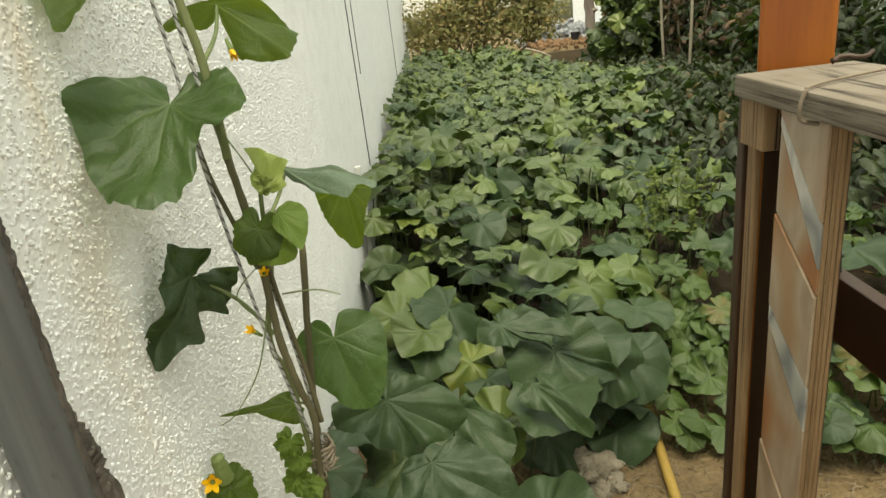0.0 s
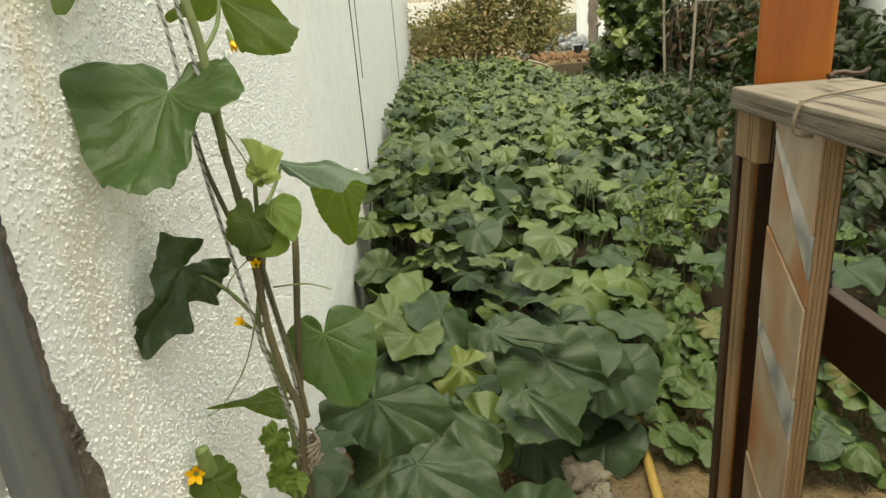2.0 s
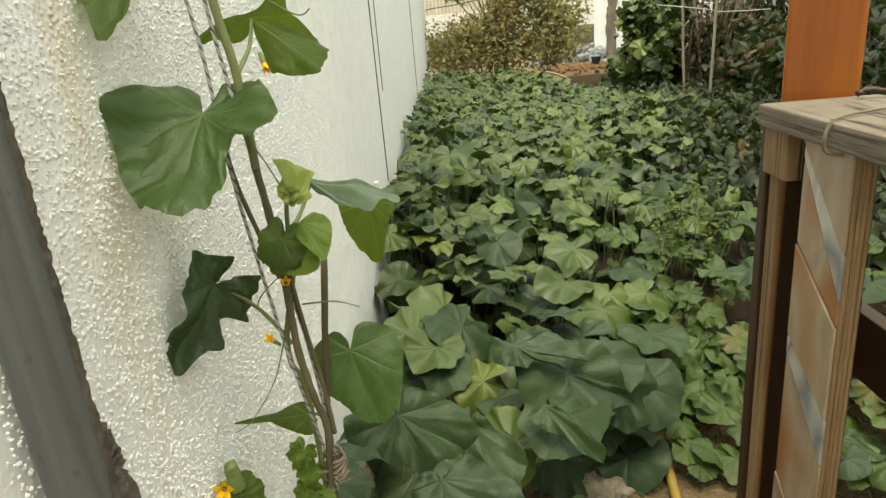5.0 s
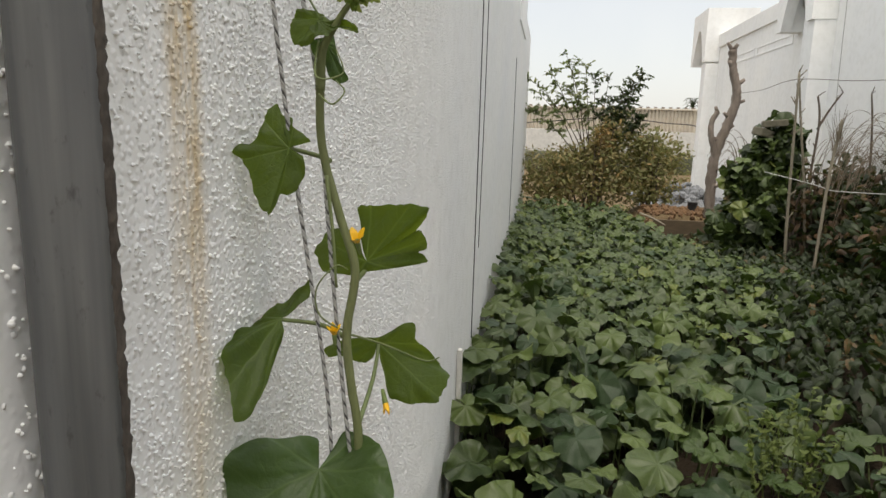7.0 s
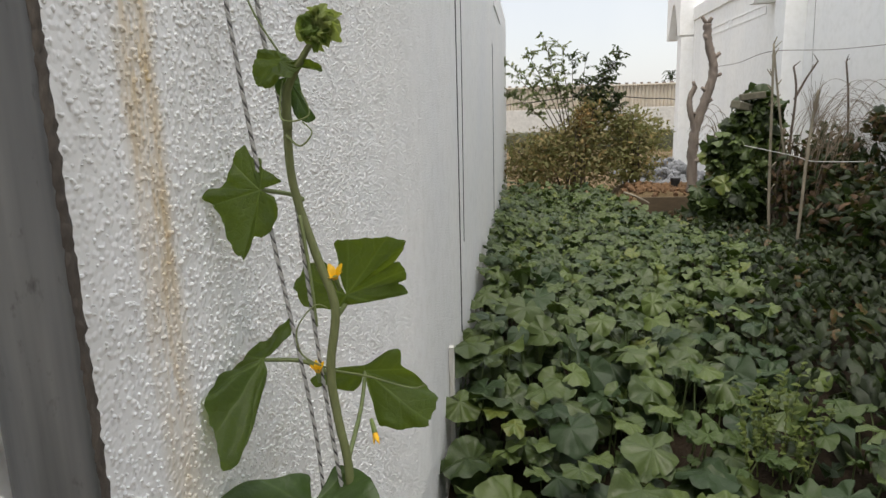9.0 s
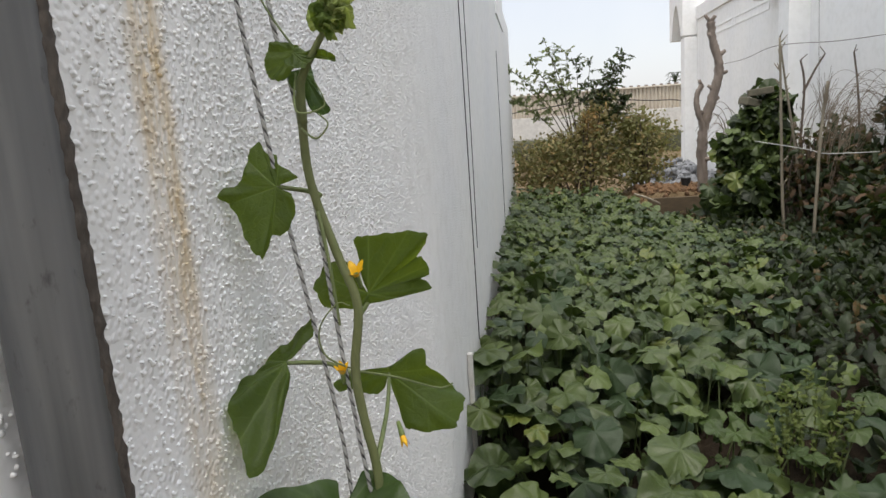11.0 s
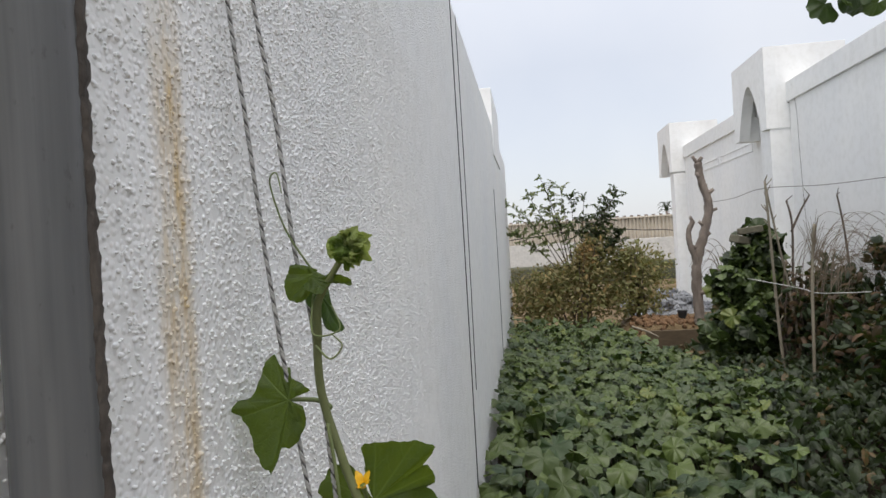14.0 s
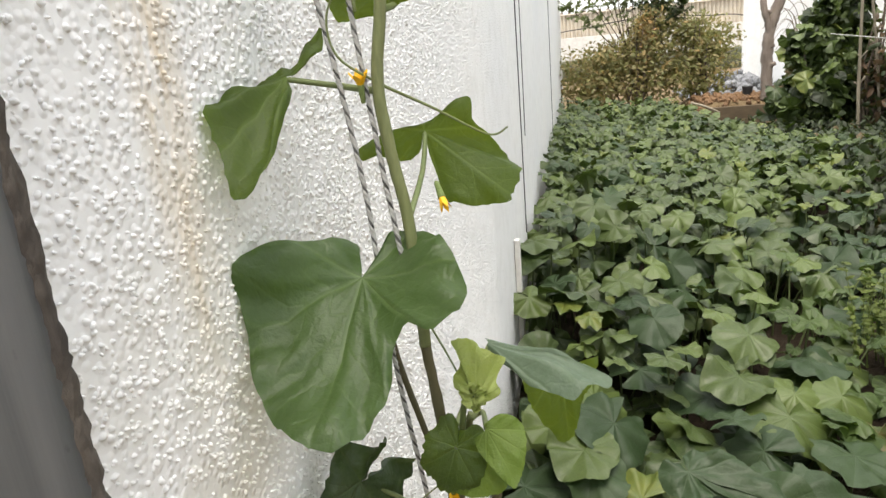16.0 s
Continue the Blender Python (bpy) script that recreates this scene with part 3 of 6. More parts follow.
def spoke_grid(seed, spokes, step=5, rings=(0.15, 0.32, 0.5, 0.68, 0.84, 0.94, 1.0), veins=(-120, -60, 0, 60, 120), teeth=0.012, crinkle=0.08, ribbed=0.035, arch=1.5, rim=0.03, ruffle=0.0):
    """One lobed leaf: spokes of (degrees from the tip, length, lift in degrees) from one side of the stalk notch to the other; stalk at the origin, tip along +y, top along +z."""
    rnd = random.Random(seed)
    ctrl = [(math.radians(s[0]), s[1], math.radians(s[2] if len(s) > 2 else 0.0)) for s in spokes]
    pts = [Vector((r * math.sin(a), r * math.cos(a), e)) for a, r, e in ctrl]
    edge = []
    for i in range(len(pts) - 1):
        n = max(2, int(round(math.degrees((pts[i + 1].xy - pts[i].xy).length) / step)))
        a, b, c, d = pts[max(i - 1, 0)], pts[i], pts[i + 1], pts[min(i + 2, len(pts) - 1)]
        for j in range(n):
            t = j / n
            q = 0.5 * (2 * b + (c - a) * t + (2 * a - 5 * b + 4 * c - d) * t * t + (3 * b - a - 3 * c + d) * t ** 3)
            edge.append(q)
    edge.append(pts[-1])
    vs = [math.radians(v) for v in veins]
    for v in vs:
        for i in range(len(edge) - 1):
            c0, c1 = (edge[i].x * math.cos(v) - edge[i].y * math.sin(v)), (edge[i + 1].x * math.cos(v) - edge[i + 1].y * math.sin(v))
            q = edge[i].lerp(edge[i + 1], c0 / (c0 - c1) if c0 != c1 else 0.0)
            if c0 * c1 < 0 and q.x * math.sin(v) + q.y * math.cos(v) > 0:
                edge.insert(i + 1, q)
                break
    verts, vein, blade = [(0.0, 0.0, 0.0)], [(0.0, 0.0)], [(0.0, 0.0)]
    jag = [1 + teeth * rnd.uniform(-1, 1) for _ in edge]
    for rr in rings:
        for i, q in enumerate(edge):
            k = rr * (jag[i] if rr == rings[-1] else 1.0)
            x, y = q.x * k, q.y * k
            R, ang = math.hypot(x, y), math.atan2(x, y)
            turn, near = min((abs((ang - v + math.pi) % (2 * math.pi) - math.pi), v) for v in vs)
            w, u = R * abs(math.sin(min(turn, 1.5))), R * math.cos(min(turn, 1.5))
            z = math.tan(q.z) * math.hypot(q.x, q.y) * rr ** arch
            z += ribbed * (min(w / 0.22, 1.0) - 0.5) * min(1.0, R * 3)
            z += ribbed * 0.5 * math.sin((u - 0.9 * w) * 26) * min(1.0, w * 6)
            z += crinkle * (noise.noise(Vector((x * 2.6 + seed, y * 2.6, 0.3))) + 0.45 * noise.noise(Vector((x * 7.3, y * 7.3 + seed, 1.7)))) * min(1.0, rr * 1.5)
            z += ruffle * rr ** 3 * math.sin(ang * 9 + seed) * (0.6 + 0.4 * math.sin(ang * 2.3 + seed * 1.7))
            z -= rim * rr ** 6
            verts.append((x, y, z))
            vein.append((u, w))
            blade.append((x, y))
    n = len(edge)
    faces = [(0, 2 + i, 1 + i) for i in range(n - 1)]
    for ri in range(len(rings) - 1):
        o, p = 1 + ri * n, 1 + (ri + 1) * n
        faces += [(o + i, o + i + 1, p + i + 1, p + i) for i in range(n - 1)]
    return verts, faces, vein, blade


def squash_spokes(rnd):
    """Spokes of one random five-lobed squash leaf, its lobes drooping or lifting each by itself."""
    base = rnd.uniform(-14, 6)
    deep = rnd.choice((0.0, 0.03, 0.06, 0.10))
    lobes = [(-150, 0.78), (-102, 0.90), (-52, 0.95), (0, 1.0), (52, 0.95), (102, 0.90), (150, 0.78)]
    out, last = [(-172, 0.12, 0)], None
    lift = [base + rnd.gauss(0, 10) for _ in lobes]
    side = rnd.choice((0, 0, 1)) * rnd.uniform(20, 45)
    for i, (a, r) in enumerate(lobes):
        a, r = a + rnd.uniform(-7, 7), r * rnd.uniform(0.90, 1.08)
        e = max(-58, min(34, lift[i] - (side if i < 3 else 0)))
        if last:
            m = (last[0] + a) / 2 + rnd.uniform(-5, 5)
            out.append((m, (last[1] + r) / 2 * (1 - deep * rnd.uniform(0.4, 1.3)), (last[2] + e) / 2 + rnd.uniform(-2, 9)))
        out.append((a - 11, r * 0.97, e + 2))
        out.append((a + 10, r * 0.985, e - 3))
        last = (a, r, e)
    return out + [(172, 0.12, 0)]


def leaf_mesh(name, material, grid):
    verts, faces, vein, blade = grid
    me = bpy.data.meshes.new(name)
    me.from_pydata(verts, [], faces)
    for key, data in (("vein", vein), ("blade", blade)):
        layer = me.uv_layers.new(name=key)
        idx = np.empty(len(me.loops), dtype=np.int64)
        me.loops.foreach_get("vertex_index", idx)
        layer.data.foreach_set("uv", np.asarray(data, dtype=np.float32)[idx].ravel())
    me.polygons.foreach_set("use_smooth", [True] * len(me.polygons))
    me.materials.append(material)
    return me


def leaf_pose(base, tip_dir, normal, size):
    y = Vector(tip_dir).normalized()
    z = Vector(normal)
    z = (z - y * z.dot(y)).normalized()
    x = y.cross(z)
    m = Matrix((x, y, z)).transposed().to_4x4()
    return Matrix.Translation(base) @ m @ Matrix.Scale(size, 4)


def many_leaves(name, grids, poses, materials, pick=None):
    """One mesh of very many leaves, each its own island."""
    co, fa, ve, bl, mi, off = [], [], [], [], [], 0
    for i, m in enumerate(poses):
        g = grids[i % len(grids)]
        a = np.array(g[0])
        mm = np.array(m)
        co.append(a @ mm[:3, :3].T + mm[:3, 3])
        fa += [tuple(k + off for k in f) for f in g[1]]
        mi += [pick[i] if pick else 0] * len(g[1])
        ve.append(np.array(g[2]))
        bl.append(np.array(g[3]))
        off += len(a)
    me = bpy.data.meshes.new(name)
    me.from_pydata(np.concatenate(co).tolist(), [], fa)
    idx = np.empty(len(me.loops), dtype=np.int64)
    me.loops.foreach_get("vertex_index", idx)
    for key, data in (("vein", np.concatenate(ve)), ("blade", np.concatenate(bl))):
        me.uv_layers.new(name=key).data.foreach_set("uv", data.astype(np.float32)[idx].ravel())
    me.polygons.foreach_set("use_smooth", [True] * len(me.polygons))
    for m in materials:
        me.materials.append(m)
    me.polygons.foreach_set("material_index", mi)
    return new(name, me)


def soil(x, y):
    """Height of the bed's soil."""
    z = 0.06 + 0.16 * smooth(3.3, 5.4, y) + 0.035 * max(0.0, y - 5.4) * (1 - smooth(10.5, 14, y) * 0.3)
    z += 0.03 * noise.noise(Vector((x * 1.3, y * 1.3, 0))) + 0.012 * noise.noise(Vector((x * 5, y * 5, 3)))
    if y > 9.78:
        z += 0.26 * smooth(9.80, 9.95, y) * smooth(0.9, 1.3, x) * (1 - smooth(10.6, 12.5, y))
    return z


# ---- ground ----
bm = bmesh.new()
xs = [-60, -20, -8, -3, -1] + [-0.4 + 0.07 * i for i in range(49)] + [4, 8, 20, 60]
ys = [-60, -20, -6, -2, 0, 1, 2] + [2.4 + 0.08 * i for i in range(110)] + [11.5, 12, 13, 14, 16, 20, 25, 30, 60, 160, 400]
grid = [[bm.verts.new((x, y, soil(x, y) if y < 14 else soil(x, 14.0) - 0.03 * smooth(14, 30, y))) for x in xs] for y in ys]
for a, b in zip(grid, grid[1:]):
    for i in range(len(xs) - 1):
        bm.faces.new((a[i], a[i + 1], b[i + 1], b[i]))
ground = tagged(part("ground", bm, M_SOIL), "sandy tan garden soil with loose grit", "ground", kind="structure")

# ---- house wall on the vine's side ----
WX, WTOP = -0.35, 2.84
bm = bmesh.new()
box_into(bm, (-0.60, -4.0, -0.1), (WX, 11.6, WTOP), 0.004)
wall = tagged(part("wall_west", bm, M_WALL, smooth=False), "white rough-sprayed render wall of the house", "wall", kind="structure")

# the sprayed grains of the near stretch
rs = np.random.RandomState(5)
count = 130000
gy, gz = 2.15 + 1.85 * rs.uniform(0, 1, count), 0.5 + 1.75 * rs.uniform(0, 1, count)
sparse = 0.34 + 0.66 * np.maximum(np.clip((gy - 2.42) / 0.38, 0, 1), np.clip((1.50 - gz) / 0.30, 0, 1))
patchy = 0.62 + 0.22 * np.sin(gy * 37 + 2 * np.sin(gz * 17)) * np.sin(gz * 29) + 0.16 * np.sin(gy * 90 + 3 * np.sin(gz * 41)) * np.sin(gz * 77)
keep = rs.uniform(0, 1, count) < sparse * patchy * np.where(gy < 2.34, 0.22, 1.0)
gy, gz = gy[keep], gz[keep]
count = len(gy)
thin = (1.0 - 0.7 * np.clip((gy - 3.2) / 0.8, 0, 1)) * np.where(gy < 2.34, 0.45, 1.0)
gr = 0.0013 + 0.0022 * rs.uniform(0, 1, count) ** 1.4
gh = (0.0011 + 0.0022 * rs.uniform(0, 1, count) ** 1.5) * thin
gs_, ga = rs.uniform(0.6, 1.0, count), rs.uniform(0, np.pi, count)
ang = np.arange(6) * np.pi / 3
unit = np.concatenate([np.stack([np.full(6, -0.3), np.cos(ang), np.sin(ang)], 1), np.stack([np.full(6, 0.72), 0.72 * np.cos(ang), 0.72 * np.sin(ang)], 1), [[1.0, 0.0, 0.0]]])
wob = 1 + rs.uniform(-0.22, 0.22, (count, 13))
uy, uz = unit[:, 1] * wob, unit[:, 2] * wob * gs_[:, None]
ca, sa = np.cos(ga)[:, None], np.sin(ga)[:, None]
co = np.stack([WX + gh[:, None] * unit[:, 0], gy[:, None] + gr[:, None] * (uy * ca - uz * sa), gz[:, None] + gr[:, None] * (uy * sa + uz * ca)], -1).reshape(-1, 3)
six = np.arange(6)
ring = np.stack([six, (six + 1) % 6, 6 + (six + 1) % 6, 6 + six], 1)
cap = np.stack([6 + six, 6 + (six + 1) % 6, np.full(6, 12)], 1)
starts = np.arange(count)[:, None, None] * 13
quads = (ring[None] + starts).reshape(-1, 4)
tris = (cap[None] + starts).reshape(-1, 3)
me = bpy.data.meshes.new("sprayed_render")
me.vertices.add(len(co))
me.vertices.foreach_set("co", co.ravel())
me.loops.add(quads.size + tris.size)
me.loops.foreach_set("vertex_index", np.concatenate([quads.ravel(), tris.ravel()]))
me.polygons.add(len(quads) + len(tris))
me.polygons.foreach_set("loop_start", np.concatenate([np.arange(len(quads)) * 4, quads.size + np.arange(len(tris)) * 3]))
me.polygons.foreach_set("loop_total", np.concatenate([np.full(len(quads), 4), np.full(len(tris), 3)]))
me.update(calc_edges=True)
me.polygons.foreach_set("use_smooth", [True] * (len(quads) + len(tris)))
me.materials.append(M_WALLNEAR)
grains = new("sprayed_render", me)
grains.parent = wall
grains["kind"] = "stuff"



def arch_box(x0, x1, ya, yb, z0, z1, inner):
    """A hollow parapet block with a pointed arch cut through its long faces, open below."""
    bm = bmesh.new()
    ym, half = (ya + yb) / 2, (yb - ya) / 2 - inner
    top = z0 + (z1 - z0) * 0.66
    arch = []
    for i in range(13):
        s = -1 + 2 * i / 12
        arch.append((ym + half * s, z0 + (top - z0) * (1 - abs(s) ** 1.8)))
    outer = [(ya, z0), (ya, z1), (yb, z1), (yb, z0)]
    loop = outer + list(reversed(arch))
    sides = []
    for x in (x0, x0 + 0.12):
        sides.append([bm.verts.new((x, y, z)) for y, z in loop])
    n = len(loop)
    a, b = sides
    bm.faces.new(a)
    bm.faces.new(list(reversed(b)))
    for i in range(n):
        bm.faces.new((a[i], b[i], b[(i + 1) % n], a[(i + 1) % n]))
    bmesh.ops.recalc_face_normals(bm, faces=bm.faces[:])
    rest = [("block_side", box((x0 + 0.12, ya, z0), (x1, ya + inner * 0.9, z1), 0.004)), ("block_side", box((x0 + 0.12, yb - inner * 0.9, z0), (x1, yb, z1), 0.004)), ("block_top", box((x0 + 0.12, ya + inner * 0.9, top + 0.03), (x1, yb - inner * 0.9, z1 - 0.003), 0.004))]
    return bm, rest


# ---- boundary wall across the bed ----
EX = 2.84
east = tagged(part("wall_east", box((EX, -4.0, -0.1), (EX + 0.25, 15.64, 3.075), 0.004), M_WALLFAR, smooth=False), "smooth white painted boundary wall with coping", "wall", kind="structure")
cop = under(part("coping", box((EX - 0.03, -4.0, 3.07), (EX + 0.28, 15.64, 3.285), 0.006), M_WALLFAR, smooth=False), east)
for ya, z0 in ((9.65, 2.79), (14.53, 2.83)):
    front, rest = arch_box(2.59, EX + 0.6, ya, ya + 1.12, z0, z0 + 0.90, 0.17)
    block = tagged(part("parapet_block", front, M_WALLFAR, smooth=False), "white parapet block with a pointed arch recess", "parapet", group="parapet blocks")
    for nm, bm in rest:
        under(part(nm, bm, M_WALLFAR, smooth=False), block)
for ya in (9.66, 14.54):
    under(part("pilaster", box((2.625, ya, -0.05), (EX + 0.01, ya + 0.30, 2.80), 0.006), M_WALLFAR, smooth=False, label="narrow white pilaster under the parapet block"), east)
for ya, yb in ((10.9, 12.3), (12.45, 13.5)):
    bm = bmesh.new()
    for z in (2.70, 2.80):
        box_into(bm, (EX - 0.008, ya, z), (EX + 0.01, yb, z + 0.016), 0.002)
    for y in (ya, yb):
        box_into(bm, (EX - 0.008, y - 0.008, 2.70), (EX + 0.01, y + 0.008, 2.816), 0.002)
    under(part("wall_trim", bm, M_WALLFAR, smooth=False, label="thin raised rectangular moulding"), east)
block = tagged(part("parapet_block", box((WX - 0.4, 8.3, 2.56), (WX + 0.012, 9.65, 3.20), 0.008), M_WALLFAR, smooth=False), "white parapet block on the house wall", "parapet", group="parapet blocks")
tagged(part("wall_south", box((-0.6, -4.25, -0.1), (3.1, -4.0, 2.8)), M_WALLFAR, smooth=False), "plain white wall closing the yard", "wall", kind="structure")

tagged(part("wall_board", box((WX + 0.002, 4.476, 0.10), (WX + 0.022, 4.505, 0.727), 0.003), M_ROADWALL, smooth=False), "short weathered white board standing against the wall", "board")

# ---- pipe, cables and ropes on the house wall ----
PX, PY = -0.322, 2.362
pipe = thing("drain_pipe", (PX, PY, 0.0), "dull grey painted metal pipe fixed to the wall", "pipe")
under(part("tube", tube([(PX, PY, 0.0), (PX, PY, 1.0), (PX, PY, 2.0), (PX, PY, 3.0)], 0.0240, 0.0240, 28, 10, 0.006, 3), M_PIPE), pipe)
under(part("cement_smear", tube([(PX + 0.0180, PY + 0.0100, 0.0), (PX + 0.0183, PY + 0.0098, 0.9), (PX + 0.0178, PY + 0.0102, 1.3), (PX + 0.0184, PY + 0.0095, 1.7), (PX + 0.0178, PY + 0.0102, 2.2), (PX + 0.0180, PY + 0.0100, 3.0)], 0.0068, 0.0068, 12, 90, 0.20, 4), M_PIPEDIRT, label="brown cement and rust smear along the pipe"), pipe)
under(part("mortar_foot", tube([(PX - 0.008, PY + 0.03, 0.0), (PX - 0.008, PY + 0.03, 0.6), (PX - 0.008, PY + 0.03, 0.90), (PX - 0.012, PY + 0.027, 0.985), (PX - 0.020, PY + 0.02, 1.03)], 0.036, 0.022, 14, 26, 0.16, 9), M_MORTAR, label="rough mortar round the pipe foot"), pipe)


def hanging_cable(y, z0, z1, r, lean=0.0):
    ob = part("wall_cable", tube([(WX + r + 0.003, y, z1), (WX + r + 0.004, y + 0.004, (z0 + z1) / 2), (WX + r + 0.003, y + lean, z0)], r, r, 6, 10), M_BLACK)
    return tagged(ob, "thin black cable hanging down the white wall", "cable", group="wall cables")


hanging_cable(4.97, 0.62, 2.83, 0.0024)
hanging_cable(5.20, 1.02, 2.83, 0.0019, -0.04)
hanging_cable(7.95, 0.72, 2.2, 0.0022)


def rope(points, label):
    ob = thing("rope", points[0], label, "rope", group="vine ropes")
    path = spline(points, 44)
    for k, (mat, nm) in enumerate(((M_ROPE, "light_strand"), (M_ROPE, "light_strand"), (M_ROPEDARK, "dark_strand"))):
        bm = bmesh.new()
        run, pts = 0.0, []
        for i, p in enumerate(path):
            if i:
                run += (p - path[i - 1]).length
            a = run * 2 * math.pi / 0.015 + k * 2.094
            pts.append(p + Vector((math.cos(a), math.sin(a), 0)) * 0.0013)
        tube_into(bm, pts, 0.0014 if k < 2 else 0.0011, None, 5)
        under(part(nm, bm, mat), ob)
    return ob


ROPE_A = [(-0.3455, 2.648, 2.6), (-0.3445, 2.649, 2.15), (-0.336, 2.65, 1.974), (-0.325, 2.65, 1.859), (-0.312, 2.65, 1.717), (-0.297, 2.65, 1.587), (-0.284, 2.655, 1.48), (-0.262, 2.66, 1.31), (-0.256, 2.668, 1.15), (-0.242, 2.67, 1.02), (-0.224, 2.67, 0.89), (-0.205, 2.70, 0.72)]
ROPE_B = [(-0.3445, 2.652, 2.6), (-0.328, 2.651, 2.15), (-0.3095, 2.65, 1.971), (-0.294, 2.65, 1.857), (-0.282, 2.65, 1.721), (-0.272, 2.66, 1.645), (-0.255, 2.66, 1.433), (-0.240, 2.66, 1.275), (-0.228, 2.665, 1.17), (-0.220, 2.67, 1.06), (-0.205, 2.69, 0.90), (-0.200, 2.71, 0.73)]
rope(ROPE_A, "grey twisted rope tied down to the vine stake")
rope(ROPE_B, "grey twisted rope with the vine wound round it")

# ---- the climbing vine ----
vine = thing("climbing_vine", (-0.23, 2.75, soil(-0.23, 2.75)), "green climbing melon vine with yellow flowers on ropes", "vine")


def on_vine(name, bm, mat, label="", parent=None):
    return under(part(name, bm, mat, None, label), parent or vine)


VSTEM = [(-0.212, 2.70, 0.05), (-0.205, 2.68, 0.66), (-0.193, 2.67, 0.79), (-0.202, 2.66, 0.86), (-0.212, 2.66, 0.93), (-0.213, 2.66, 1.01), (-0.216, 2.66, 1.08), (-0.224, 2.66, 1.16), (-0.225, 2.66, 1.21), (-0.228, 2.66, 1.276), (-0.235, 2.66, 1.321), (-0.240, 2.66, 1.378), (-0.231, 2.66, 1.446), (-0.246, 2.66, 1.499), (-0.261, 2.66, 1.551), (-0.266, 2.655, 1.591), (-0.262, 2.645, 1.635)]
on_vine("stem", tube(VSTEM[7:], 0.0052, 0.0042, 10, 8, 0.05, 1), M_STEM, "hairy green stem")
on_vine("woody_stem", tube(VSTEM[:8], 0.0050, 0.0046, 10, 8, 0.12, 2), M_STEMBROWN, "brown woody lower stem")
on_vine("side_stem", tube([(-0.215, 2.70, 0.30), (-0.216, 2.69, 0.80), (-0.230, 2.68, 0.90), (-0.226, 2.68, 0.951), (-0.210, 2.68, 1.01), (-0.192, 2.67, 1.09)], 0.0042, 0.0032, 8, 8, 0.08, 3), M_STEM)
on_vine("side_stem", tube([(-0.190, 2.69, 0.78), (-0.196, 2.69, 0.86), (-0.205, 2.68, 0.95), (-0.210, 2.67, 1.03)], 0.0036, 0.0030, 8, 8, 0.06, 5), M_STEMBROWN)
on_vine("side_stem", tube([(-0.262, 2.675, 1.20), (-0.257, 2.68, 1.14), (-0.240, 2.675, 1.08), (-0.222, 2.67, 1.02)], 0.0032, 0.0030, 8, 8, 0.06, 6), M_STEMBROWN)
stake = tagged(part("vine_stake", tube([(-0.225, 2.73, 0.0), (-0.214, 2.72, 0.62), (-0.203, 2.72, 0.80), (-0.175, 2.72, 1.03)], 0.0058, 0.0045, 8, 6, 0.10, 7), M_STEMBROWN), "brown dry stake that holds the vine", "stake")
bm = bmesh.new()
rnd = random.Random(4)
for i in range(5):
    z = 0.705 + 0.006 * i
    loop = [Vector((-0.204 + 0.017 * math.cos(a) + rnd.uniform(-.002, .002), 2.708 + 0.022 * math.sin(a), z + 0.004 * math.sin(a * 2 + i))) for a in np.linspace(0, 6.28, 18)]
    tube_into(bm, loop, 0.0024, None, 5)
for i in range(16):
    a = Vector((-0.204, 2.688, 0.715))
    b = a + Vector((rnd.uniform(-.02, .035), rnd.uniform(-.02, .0), rnd.uniform(-.035, .02)))
    tube_into(bm, spline([a, a.lerp(b, .5) + Vector((rnd.uniform(-.01, .01), -.01, rnd.uniform(-.01, .012))), b], 5), 0.0011, 0.0006, 4)
tagged(part("twine_tie", bm, M_DRY), "frayed brown twine knotted round the stake", "twine", kind="stuff")

NEARR = (0.15, 0.32, 0.5, 0.68, 0.84, 0.94, 1.0)


def vleaf(base, tip, normal, stalk=None, mat=None, size=None, label="", seed=0, **kw):
    """One large vine leaf with its stalk, from stalk joint to tip."""
    base, tip = Vector(base), Vector(tip)
    opts = dict(per=12, rings=NEARR, lobe=0.05, teeth=0.04, sinus=0.8, droop=0.12, cup=0.05, wave=0.06, quilt=0.06, crinkle=0.10, rim=0.08)
    opts.update(kw)
    me = leaf_mesh("leaf", mat or M_VINE, leaf_grid(seed, **opts))
    ob = new("leaf", me)
    ob.parent = vine
    ob.matrix_parent_inverse = Matrix.Translation(vine.location).inverted()
    ob.matrix_basis = leaf_pose(base, tip - base, normal, size or (tip - base).length)
    if label:
        ob["label"] = label
    if stalk:
        mid = (Vector(stalk) + base) / 2 + Vector((0, 0, 0.006))
        st = part("leaf_stalk", tube([stalk, mid, base], 0.0030, 0.0022, 7, 6, 0.04, seed), M_PETIOLE, ob)
        st.matrix_parent_inverse = ob.matrix_basis.inverted()
    return ob


